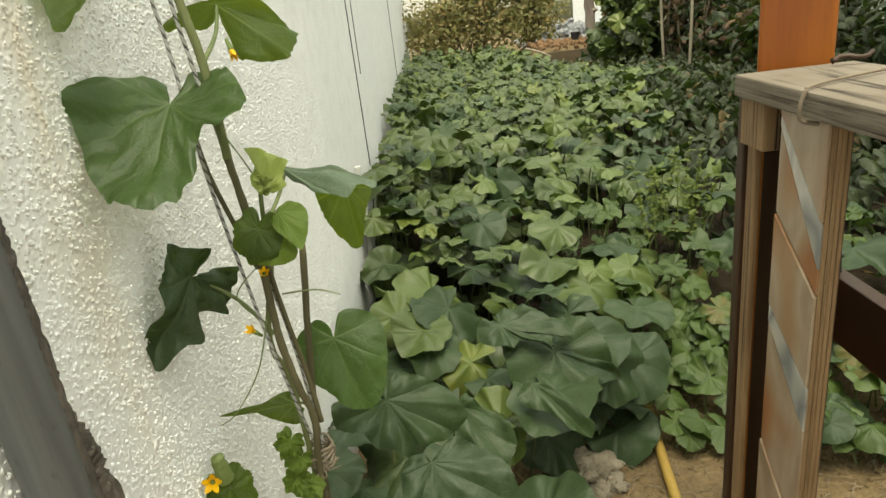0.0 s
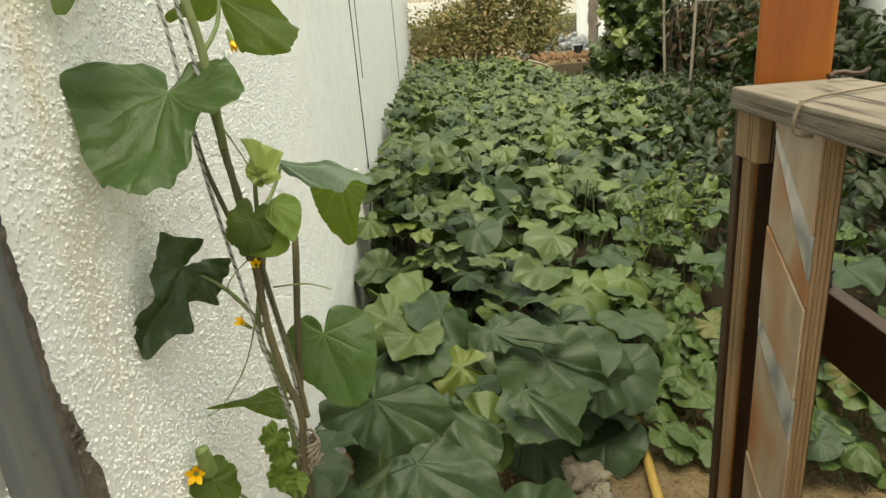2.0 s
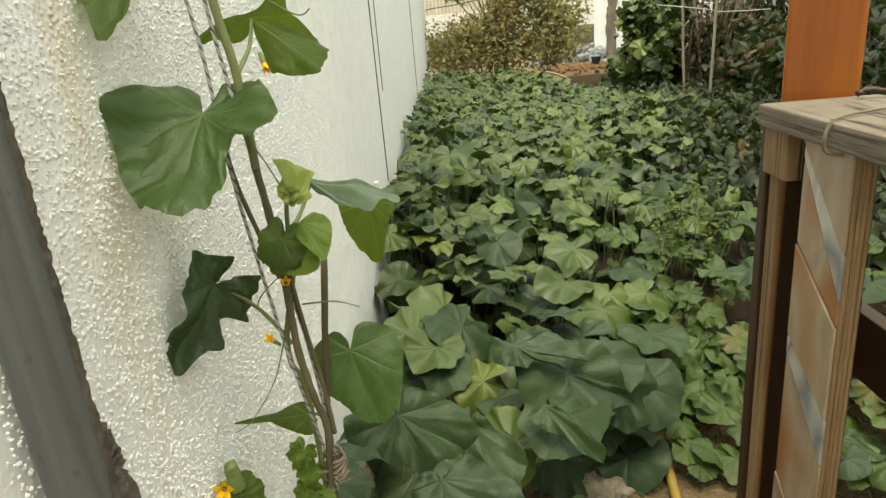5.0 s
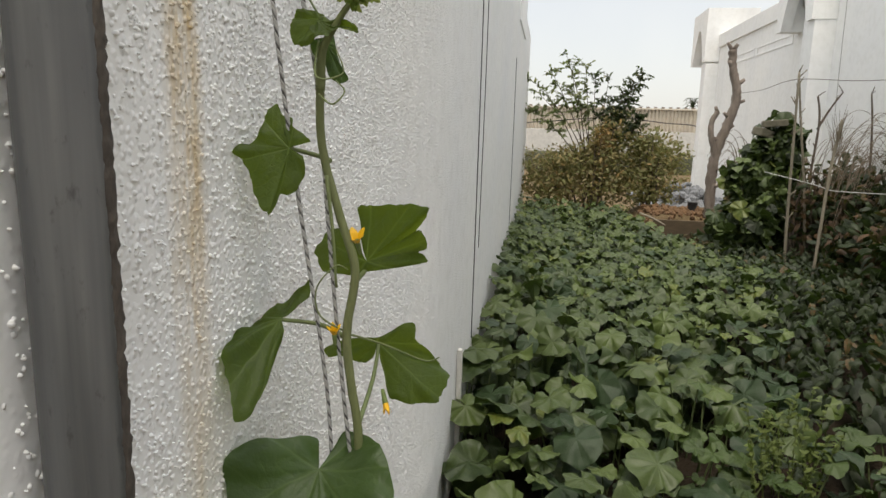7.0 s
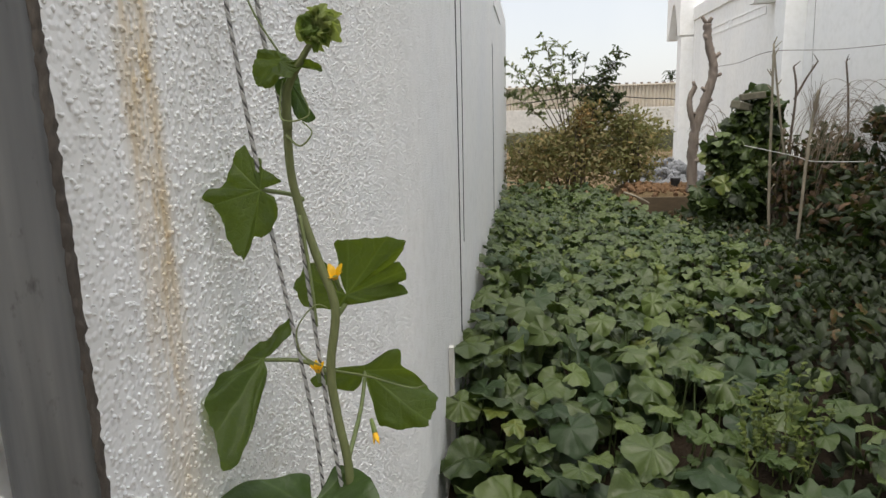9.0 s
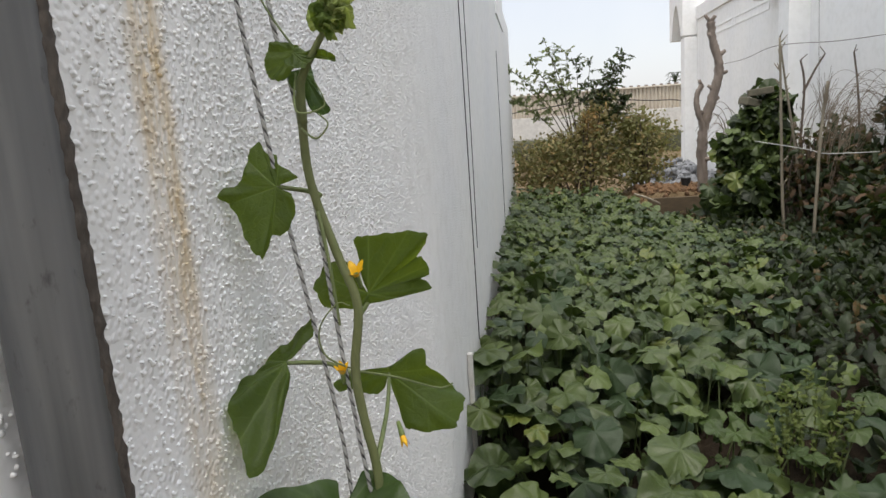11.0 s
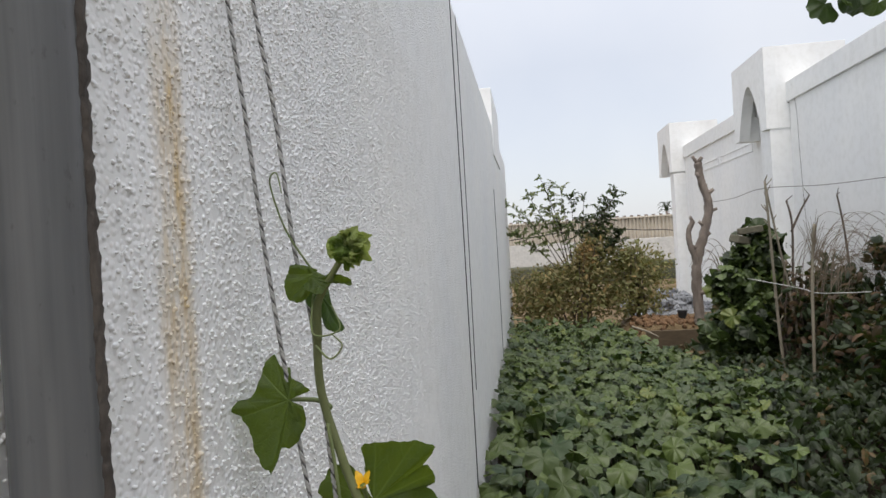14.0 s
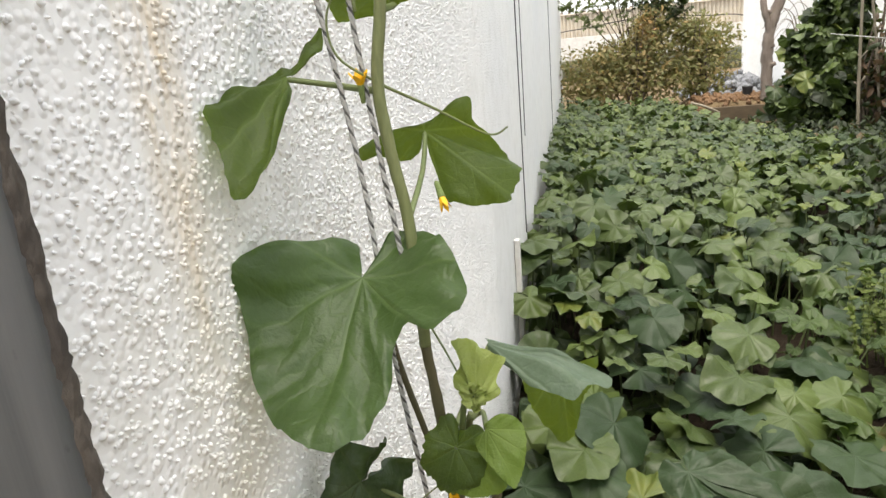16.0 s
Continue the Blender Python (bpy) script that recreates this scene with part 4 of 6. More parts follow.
def spoke_leaf(base, tip, normal, spokes, stalk=None, mat=None, label="", seed=0, **kw):
    """One vine leaf with lobes of its own; spoke lengths in millimetres."""
    size = max(s[1] for s in spokes) / 1000
    unit = [(s[0], s[1] / 1000 / size, s[2] if len(s) > 2 else 0) for s in spokes]
    if mat is M_VINE:
        kw = {"teeth": 0.022, "ruffle": 0.03, **kw}
    if mat is M_FOOT:
        kw = {"crinkle": 0.15, "ribbed": 0.055, "ruffle": 0.05, "teeth": 0.016, **kw}
    me = leaf_mesh("leaf", mat or M_VINE, spoke_grid(seed, unit, 3, **kw))
    ob = new("leaf", me)
    ob.parent = vine
    ob.matrix_parent_inverse = Matrix.Translation(vine.location).inverted()
    ob.matrix_basis = leaf_pose(base, tip, normal, size)
    if label:
        ob["label"] = label
    if stalk:
        end = Vector(base) - Vector(normal) * 0.003
        mid = (Vector(stalk) + end) / 2 + Vector((0, 0.022, -0.002))
        st = part("leaf_stalk", tube([stalk, mid, end], 0.0030, 0.0022, 7, 6, 0.04, seed), M_PETIOLE, ob)
        st.matrix_parent_inverse = ob.matrix_basis.inverted()
    return ob


spoke_leaf((-0.265, 2.64, 1.229), (-0.063, -0.814, -0.577), (0.08, -0.58, 0.81), [(-167, 8, 14), (-165, 23, 15), (-164, 41, 13), (-162, 52, 9), (-142, 60, 10), (-117, 68, 14), (-95, 78, 18), (-76, 94, 20), (-62, 96, 22), (-52, 92, 24), (-47, 69, 19), (-40, 67, 9), (-32, 73, -1), (-27, 91, -4), (-22, 111, -4), (-16, 128, -4), (-9, 141, -2), (-3, 145, -1), (5, 140, -1), (16, 131, -2), (27, 118), (40, 106, 4), (50, 97, 9), (61, 93, 15), (67, 93, 23), (82, 80, 27), (94, 65, 30), (104, 50, 28), (131, 38, 25), (158, 39, 12), (160, 27, 10), (161, 9, 17)], (-0.226, 2.668, 1.20), M_VINETOP, "broad heart-shaped green leaf", 11, veins=(-150, -95, -48, 0, 48, 100), teeth=0.005, crinkle=0.11, ribbed=0.055, rim=0.02)
spoke_leaf((-0.295, 2.645, 1.572), (-0.944, -0.18, -0.276), (0.15, -0.98, 0.12), [(-134, 15), (-112, 25, -10), (-94, 34, -10), (-77, 46, -6), (-63, 47), (-62, 59, 4), (-60, 68, 8), (-59, 69, 10), (-48, 63, 8), (-32, 54, 6), (-18, 48, 6), (-1, 48, 8), (9, 55, 12), (19, 49, 8), (20, 42), (32, 35), (55, 37), (74, 45, -8), (87, 47, -14), (93, 34, -10), (108, 31, -10), (116, 21), (148, 20), (177, 22)], (-0.258, 2.66, 1.560), M_VINE, "", 114, veins=(-125, -62, 0, 62, 118))
spoke_leaf((-0.231, 2.705, 1.448), (0.919, -0.054, 0.391), (-0.1, -0.99, 0.1), [(-88, 35, -8), (-78, 40, -8), (-76, 47, -4), (-75, 57, 12), (-70, 62, 12), (-50, 66, 12), (-32, 81, 14), (-21, 92, 16), (-16, 99, 18), (-14, 87, 10), (-12, 71, 2), (-11, 67), (-9, 72), (-2, 70, -4), (8, 67, -8), (9, 58, -2), (12, 64), (17, 71, 6), (19, 72, 14), (31, 35, 14), (112, 12, 8), (158, 25, 4), (175, 38), (186, 61, -6), (197, 65, -8), (209, 71, -12), (220, 67, -14), (229, 66, -14), (253, 47, -10), (259, 37, -8)], (-0.236, 2.665, 1.430), M_VINE, "", 13, veins=(-140, -62, -28, 0, 32, 150))
spoke_leaf((-0.314, 2.662, 1.389), (-0.049, -0.829, -0.558), (0.2, -0.55, 0.81), [(-32, 15, -1), (-21, 30, -1), (-11, 63, 3), (-10, 76, 4), (-8, 99, 4), (-6, 116, 2), (0, 123), (7, 104, 6), (18, 86, 15), (26, 76, 23), (48, 51, 2), (83, 30, -26), (151, 34, -27), (178, 44, -3), (196, 51, 22), (211, 39, 23), (213, 19, 23)], (-0.241, 2.662, 1.372), M_VINE, "leaf folded along its rib, its half hanging down", 14, veins=(-60, -30, -10, 10, 30, 60, 110), crinkle=0.14, ribbed=0.05)
spoke_leaf((-0.237, 2.785, 1.327), (0.775, -0.089, -0.626), (0.05, -0.98, 0.2), [(-292, 12), (-290, 22, -4), (-273, 35, -6), (-243, 53, -8), (-240, 72, -10), (-232, 76, -10), (-226, 61, -8), (-218, 41, -6), (-208, 22), (-121, 7), (-84, 23), (-79, 41, 8), (-69, 54, 10), (-49, 48, 4), (-29, 66, -14), (-17, 86, -22), (-15, 98, -14), (-5, 102, -6), (2, 105), (11, 97), (24, 81), (36, 69, -4), (39, 46, -4), (44, 24)], (-0.232, 2.668, 1.262), M_VINE, "", 15, veins=(-130, -40, 0, 38, 150))
spoke_leaf((-0.184, 2.745, 1.123), (0.963, -0.246, -0.113), (0.02, -0.35, 0.94), [(-141, 7, 12), (-18, 24, 6), (-6, 62, 2), (-3, 103), (-2, 119, -2), (4, 119, -3), (11, 105, 2), (19, 98, -4), (24, 81, -6), (29, 65, -6), (31, 39, -5), (39, 15, -16), (136, 3, -52)], (-0.213, 2.69, 1.06), M_DUSTYSHEEN, "bluish green leaf folded down along its rib", 16, veins=(-30, 0, 25, 60))
spoke_leaf((-0.117, 2.775, 1.085), (0.061, 0.006, -0.998), (0.1, -0.99, 0.0), [(-97, 38), (-64, 37), (-32, 42), (-12, 62), (-2, 92, -6), (6, 89), (15, 78), (26, 66), (53, 49), (85, 41), (109, 34), (185, 13)], None, M_VINE, "", 27, veins=(-70, -35, 0, 35, 70))
spoke_leaf((-0.298, 2.655, 1.025), (-0.385, -0.54, -0.749), (0.72, -0.68, 0.12), [(-124, 11), (-122, 23, -8), (-121, 44, -14), (-119, 76, -18), (-106, 76, -16), (-83, 74, -10), (-68, 70, -8), (-51, 50, -4), (-34, 47), (-32, 70, 4), (-31, 80, 8), (-15, 84, 4), (-9, 95, 2), (-5, 116, -4), (0, 112, -4), (11, 93, 4), (18, 75, 6), (43, 45, 4), (91, 35), (122, 49), (141, 37), (182, 38, -8), (206, 49, -14), (211, 43, -14), (213, 26, -10), (214, 10)], (-0.224, 2.68, 0.925), M_DARKVINE, "dark crinkled leaf with curled edges", 20, veins=(-150, -60, 0, 50, 120), crinkle=0.26, ribbed=0.06)
spoke_leaf((-0.164, 2.745, 0.877), (0.271, -0.305, -0.913), (0.1, -0.93, 0.34), [(-149, 17), (-147, 35, -4), (-127, 47, -6), (-105, 59, -10), (-87, 67, -10), (-67, 73, -6), (-45, 82), (-27, 97), (-14, 110), (-5, 115, -4), (4, 108, -4), (13, 97), (24, 81), (39, 71), (55, 68), (79, 54), (107, 53, -8), (127, 44, -8), (157, 35, -6), (175, 24), (185, 12)], (-0.196, 2.76, 0.84), M_VINETOP, "heart-shaped green leaf with clear veins", 21, veins=(-140, -92, -45, 0, 45, 95, 140))
spoke_leaf((-0.172, 2.63, 1.1), (0.511, -0.42, -0.75), (0.15, -0.81, 0.56), [(-185, 4), (-113, 14, -6), (-93, 22, -8), (-72, 29, -8), (-48, 33, -6), (-20, 40), (-6, 46), (5, 50), (17, 34), (49, 19), (81, 13)], (-0.192, 2.67, 1.085), M_FRESH, "light green ridged leaf", 17, veins=(-60, -30, 0, 30, 60))
spoke_leaf((-0.186, 2.64, 1.084), (-0.23, -0.399, -0.888), (0.05, -0.92, 0.4), [(-130, 8), (-62, 20), (-53, 45, 4), (-32, 49), (-5, 48), (18, 49), (34, 44), (55, 42), (77, 28), (96, 16, -8), (133, 7, -8)], (-0.200, 2.67, 1.05), M_FRESH, "crinkled young green leaf", 18, veins=(-60, -25, 0, 30, 70))
spoke_leaf((-0.242, 2.76, 0.769), (-0.976, -0.215, 0.042), (0.2, -0.81, 0.55), [(-139, 15), (-92, 31), (-33, 36), (-4, 57), (-2, 74), (-1, 91), (1, 107), (7, 64), (10, 49), (38, 29), (72, 20), (135, 15)], (-0.205, 2.72, 0.76), M_VINE, "", 22, veins=(-40, 0, 35))
spoke_leaf((-0.13, 2.9, 0.666), (0.874, -0.317, -0.369), (0.05, -0.7, 0.72), [(-154, 20), (-152, 30), (-95, 53, 4), (-68, 65, 4), (-47, 86, 2), (-34, 112), (-22, 125), (-13, 144, -6), (9, 120, -6), (20, 110), (39, 107, -10), (55, 84), (78, 80, -10), (96, 68), (111, 79), (128, 97, -8), (141, 94), (153, 91), (167, 63), (178, 35)], (-0.15, 3.0, 0.45), M_FOOT, "large dusty green leaf", 23, veins=(-110, -45, 0, 30, 75, 130))
spoke_leaf((-0.059, 2.8, 0.604), (0.866, -0.345, -0.361), (0.05, -0.66, 0.75), [(-86, 18), (-83, 36), (-74, 61, -8), (-61, 70, -8), (-43, 86, -6), (-32, 103, -4), (-22, 127, -4), (-12, 136), (-2, 142), (16, 135), (34, 129), (52, 110), (76, 89), (97, 75), (119, 59), (145, 47), (168, 36, -4), (206, 21), (207, 12)], (-0.1, 2.95, 0.35), M_FOOT, "large dusty green leaf", 24, veins=(-120, -60, -25, 0, 35, 80, 130))
spoke_leaf((-0.008, 2.98, 0.582), (0.579, -0.639, -0.508), (0.0, -0.62, 0.78), [(-133, 22), (-108, 27, 6), (-61, 36), (-41, 57), (-33, 84), (-23, 113), (-13, 128), (1, 136), (10, 123), (16, 101), (31, 63), (61, 39), (93, 29), (170, 17)], (-0.05, 3.1, 0.35), M_FOOT, "", 25, veins=(-80, -40, 0, 40, 80))
spoke_leaf((0.24, 3.4, 0.432), (0.307, -0.629, -0.714), (0.0, -0.75, 0.66), [(-112, 19), (-88, 38), (-87, 83), (-74, 93), (-58, 106), (-53, 145), (-46, 179, -10), (-33, 141), (-21, 145), (-8, 160, -6), (3, 140), (12, 122), (17, 90), (35, 85), (55, 74), (81, 55, -4), (146, 18)], None, M_FOOT, "", 125, veins=(-70, -30, 0, 30, 70))
spoke_leaf((0.107, 3.42, 0.515), (0.763, -0.577, -0.292), (0.0, -0.45, 0.89), [(-147, 31), (-128, 51, 4), (-82, 75, 6), (-58, 111, 4), (-43, 131), (-33, 173), (-21, 187), (-20, 136), (-7, 144), (-5, 108), (-3, 66), (18, 69), (45, 77), (68, 64), (107, 62), (138, 61), (166, 54), (196, 27)], None, M_FOOT, "", 126, veins=(-120, -60, 0, 30, 70, 130))
spoke_leaf((0.159, 3.22, 0.462), (0.61, -0.686, -0.396), (-0.1, -0.56, 0.82), [(-73, 29), (-30, 53), (-21, 83), (-11, 119), (-8, 161), (-1, 169, -8), (10, 128), (20, 74), (51, 58, -6), (93, 51), (135, 26), (240, 26)], None, M_FOOT, "", 127, veins=(-60, -20, 0, 25, 60))
spoke_leaf((-0.181, 2.64, 1.121), (0.077, 0.201, 0.976), (0.0, -0.98, 0.2), [(-86, 9), (-67, 20), (-47, 26), (-29, 30), (-25, 40), (-23, 48, 6), (-22, 53, 16), (-20, 53, 10), (-11, 51), (3, 44), (17, 42, -6), (33, 41, -12), (37, 31, -6), (45, 23), (73, 21, -8), (103, 6)], None, M_YOUNG, "crumpled yellow-green young leaf", 81, veins=(-60, -25, 0, 25, 60), crinkle=0.20, ribbed=0.05)
spoke_leaf((-0.261, 2.642, 1.695), (-0.707, -0.285, -0.647), (0.1, -0.95, 0.31), [(-86, 12, 6), (-45, 17, 6), (-30, 26), (-18, 32, -6), (3, 34, -10), (24, 31, -10), (51, 27, -6), (73, 24), (96, 11), (183, 6)], None, M_VINE, "", 41, veins=(-50, 0, 50), crinkle=0.18, ribbed=0.05)
spoke_leaf((-0.26, 2.632, 1.692), (0.983, -0.027, -0.182), (0.1, -0.75, 0.65), [(-93, 8), (-36, 13), (-16, 26), (-15, 34, -8), (-13, 38, -20), (3, 35), (5, 25), (21, 20), (54, 23, 8), (73, 19, 8), (118, 12)], None, M_VINE, "", 42, veins=(-30, 0, 30), crinkle=0.18, ribbed=0.05)
spoke_leaf((-0.261, 2.65, 1.679), (0.453, 0.001, -0.892), (0.1, -0.99, 0.05), [(-84, 10), (-26, 15), (-10, 26), (-8, 40, 6), (-7, 47, 10), (4, 47, 6), (14, 40), (23, 25), (61, 18), (106, 12)], None, M_VINETOP, "", 43, veins=(-40, 0, 40), crinkle=0.16, ribbed=0.05)
spoke_leaf((-0.223, 2.632, 1.717), (0.581, 0.226, 0.782), (0.1, -0.97, 0.2), [(-237, 20, -8), (-212, 16), (-165, 12), (-146, 19, -10), (-111, 22, -14), (-86, 21, -8), (-49, 17), (-21, 19, 6), (4, 18, 4), (28, 22, -8), (50, 21, -12), (81, 17, -6)], None, M_YOUNG, "crumpled pale shoot tip", 50, veins=(-120, -60, 0, 60, 120), crinkle=0.30, ribbed=0.06)
for i, (dx, dz) in enumerate(((0.008, 0.008), (-0.008, 0.006), (0.002, -0.010))):
    p = Vector((-0.178, 2.622, 1.135))
    vleaf(p, p + Vector((dx, -0.008, dz)), (-dx * 8, -0.9, 0.3), None, M_YOUNG, 0.013, seed=80 + i, lobe=0.03, notch=0.16, teeth=0.04, wave=0.2, crinkle=0.6, cup=0.4, sinus=0.4)
on_vine("young_shoot", tube([(-0.200, 2.66, 1.07), (-0.190, 2.64, 1.12), p], 0.0030, 0.0022, 7, 6), M_PETIOLE)
vleaf((-0.198, 2.628, 1.083), (-0.212, 2.612, 1.040), (0.10, -0.93, 0.35), (-0.208, 2.665, 1.05), M_VINE, 0.042, seed=19, aspect=0.85, lobe=0.05, teeth=0.05)
vleaf((-0.318, 2.645, 0.722), (-0.300, 2.625, 0.680), (0.3, -0.6, 0.7), (-0.27, 2.70, 0.60), M_VINE, 0.05, seed=26, aspect=0.8)
for i, (dx, dz) in enumerate(((0.012, 0.012), (-0.014, 0.008), (0.016, -0.006), (-0.004, -0.016), (0.002, 0.018))):
    p = Vector((-0.214, 2.612, 1.717))
    vleaf(p, p + Vector((dx, -0.006, dz)), (-dx * 10, -0.9, 0.35), None, M_FRESH if i % 2 else M_YOUNG, 0.019, seed=90 + i, lobe=0.03, notch=0.16, teeth=0.04, wave=0.2, crinkle=0.6, cup=0.4, sinus=0.4)
on_vine("growing_tip", tube([(-0.262, 2.645, 1.63), (-0.258, 2.64, 1.665), (-0.240, 2.637, 1.695), (-0.224, 2.635, 1.714)], 0.0052, 0.0026, 8, 6, 0.1, 8), M_STEM)


def tendril(points, r=0.0011):
    on_vine("tendril", tube(points, r, r * 0.6, 5, 8), M_PETIOLE)


tendril([(-0.262, 2.64, 1.675), (-0.256, 2.615, 1.64), (-0.230, 2.615, 1.643), (-0.238, 2.62, 1.665)])
tendril([(-0.262, 2.64, 1.625), (-0.242, 2.62, 1.615), (-0.230, 2.62, 1.627), (-0.240, 2.625, 1.637)])
tendril([(-0.264, 2.645, 1.70), (-0.286, 2.64, 1.74), (-0.297, 2.635, 1.785), (-0.290, 2.635, 1.795), (-0.284, 2.63, 1.775)])
tendril([(-0.240, 2.662, 1.378), (-0.264, 2.645, 1.40), (-0.266, 2.64, 1.43), (-0.246, 2.64, 1.455), (-0.236, 2.65, 1.45)])
tendril([(-0.240, 2.66, 1.378), (-0.21, 2.70, 1.355), (-0.17, 2.74, 1.325), (-0.152, 2.74, 1.33)], 0.0014)
tendril([(-0.260, 2.655, 1.545), (-0.252, 2.65, 1.49), (-0.248, 2.65, 1.43)], 0.0022)
tendril([(-0.224, 2.66, 1.19), (-0.205, 2.65, 1.16), (-0.188, 2.65, 1.12)])
tendril([(-0.226, 2.67, 0.95), (-0.245, 2.65, 0.89), (-0.28, 2.64, 0.84), (-0.30, 2.63, 0.83)])
tendril([(-0.205, 2.69, 0.975), (-0.16, 2.68, 0.98), (-0.13, 2.68, 0.97)], 0.0013)
tendril([(-0.226, 2.67, 0.945), (-0.252, 2.66, 0.99), (-0.215, 2.66, 1.03)])


def flower(at, way, size, openness=0.6):
    """A small yellow trumpet of five petals on a green bud."""
    at, way = Vector(at), Vector(way).normalized()
    side = way.orthogonal().normalized()
    m = Matrix((side, way.cross(side), way)).transposed().to_4x4()
    m = Matrix.Translation(at) @ m
    fl = part("flower", bmesh.new(), M_FLOWER, None, "yellow five-petalled flower")
    bm = bmesh.new()
    for k in range(5):
        c = 2 * math.pi * k / 5
        rows = []
        for j in range(5):
            t = j / 4
            half = 0.62 * math.sin(math.pi * min(0.15 + 0.85 * t, 0.98)) * (1.0 if t < 0.9 else 0.5) + 0.12
            rad = size * (0.16 + openness * 0.7 * t ** 1.6)
            rows.append([bm.verts.new((rad * math.cos(c + s * half), rad * math.sin(c + s * half), size * (0.95 * t - 0.1 * abs(s) * t - 0.15 * openness * t * t))) for s in (-1, 0, 1)])
        for a, b in zip(rows, rows[1:]):
            for i in range(2):
                bm.faces.new((a[i], a[i + 1], b[i + 1], b[i]))
    bmesh.ops.transform(bm, matrix=m, verts=bm.verts[:])
    me = mesh_of(bm, "flower", M_FLOWER)
    fl.data = me
    under(fl, vine)
    b2 = bmesh.new()
    tube_into(b2, [m @ Vector((0, 0, -0.8 * size)), m @ Vector((0, 0, -0.45 * size)), m @ Vector((0, 0, -0.1 * size)), m @ Vector((0, 0, 0.2 * size))], 0.13 * size, 0.2 * size, 8)
    part("bud", b2, M_BUD, fl, "green bud under the petals")
    return fl


flower((-0.232, 2.672, 1.474), (-0.1, -0.4, 0.8), 0.017, 0.8)
flower((-0.252, 2.655, 1.376), (0.05, -0.3, 0.9), 0.015, 0.5)
flower((-0.214, 2.728, 1.275), (0.3, -0.5, -0.6), 0.018, 0.2)
flower((-0.240, 2.660, 0.940), (-0.3, -0.5, 0.6), 0.016, 0.4)
flower((-0.211, 2.655, 1.018), (0.2, -0.6, 0.5), 0.013, 0.5)
flower((-0.336, 2.640, 0.738), (0.2, -0.8, 0.3), 0.017, 0.9)
b2 = bmesh.new()
tube_into(b2, spline([(-0.320, 2.645, 0.735), (-0.321, 2.642, 0.755), (-0.322, 2.64, 0.775)], 6), 0.011, 0.009, 10, 0, 0.1, 2)
under(part("bud", b2, M_BUD), vine)
for i, (x, y, z) in enumerate(((-0.228, 2.66, 0.775), (-0.222, 2.67, 0.74), (-0.232, 2.66, 0.715), (-0.218, 2.66, 0.70))):
    vleaf((x, y, z), (x - 0.02 + 0.012 * i, y - 0.02, z - 0.03 + 0.02 * (i % 2)), (0.2, -0.9, 0.3), mat=M_FRESH, size=0.026, seed=70 + i, lobe=0.04, notch=0.15, teeth=0.04, wave=0.15, fold=-0.3, crinkle=0.5)

# ---- timber frame beside the bed ----
frame_ob = thing("timber_frame", (0.55, 2.8, 0.05), "weathered timber fence frame with slatted side", "fence")


def timber(name, lo, hi, mat, bevel=0.003, label="", m=None):
    return under(part(name, box(lo, hi, bevel, m), mat, None, label, smooth=False), frame_ob)


ply_post = timber("post", (0.4800, 2.693, 0.0), (0.5035, 2.722, 1.112), M_BROWNWOOD, 0.001, "pale plywood post edge with dark glue lines")
for x0, x1 in ((0.4797, 0.4850), (0.4860, 0.4912), (0.4919, 0.4974), (0.4984, 0.5036)):
    ply = part("ply", box((x0, 2.6900, 0.0), (x1, 2.6935, 1.111), 0.0006), M_GREYWOOD, None, smooth=False)
    ply.parent = ply_post
timber("post", (0.481, 2.886, 0.0), (0.492, 2.912, 1.112), M_GREYWOOD)
timber("post", (0.479, 2.922, 0.0), (0.505, 2.944, 1.112), M_BROWNWOOD)
# thin dark sheet added behind the gap beside the panel for its shade
timber("post", (0.512, 2.850, 0.0), (0.520, 2.925, 1.112), M_BROWNWOOD, 0.003, "dark sheet added behind the open gap")
timber("post", (0.478, 1.75, 0.0), (0.520, 1.79, 1.112), M_GREYWOOD)
timber("block", (0.470, 2.842, 1.045), (0.512, 2.915, 1.113), M_GREYWOOD, 0.003)
timber("top_board", (0.462, 1.70, 1.115), (0.640, 2.925, 1.147), M_TOPWOOD, 0.004, "grey weathered top board with cracks")
timber("rail", (0.640, 1.70, 0.685), (0.668, 3.02, 0.80), M_BROWNWOOD, 0.003, "dark brown cross rail")
timber("post", (0.640, 2.470, 0.0), (0.667, 2.545, 0.684), M_BROWNWOOD)
timber("back_panel", (0.522, 2.730, 0.40), (0.530, 2.86, 1.11), M_BROWNWOOD, 0.001)
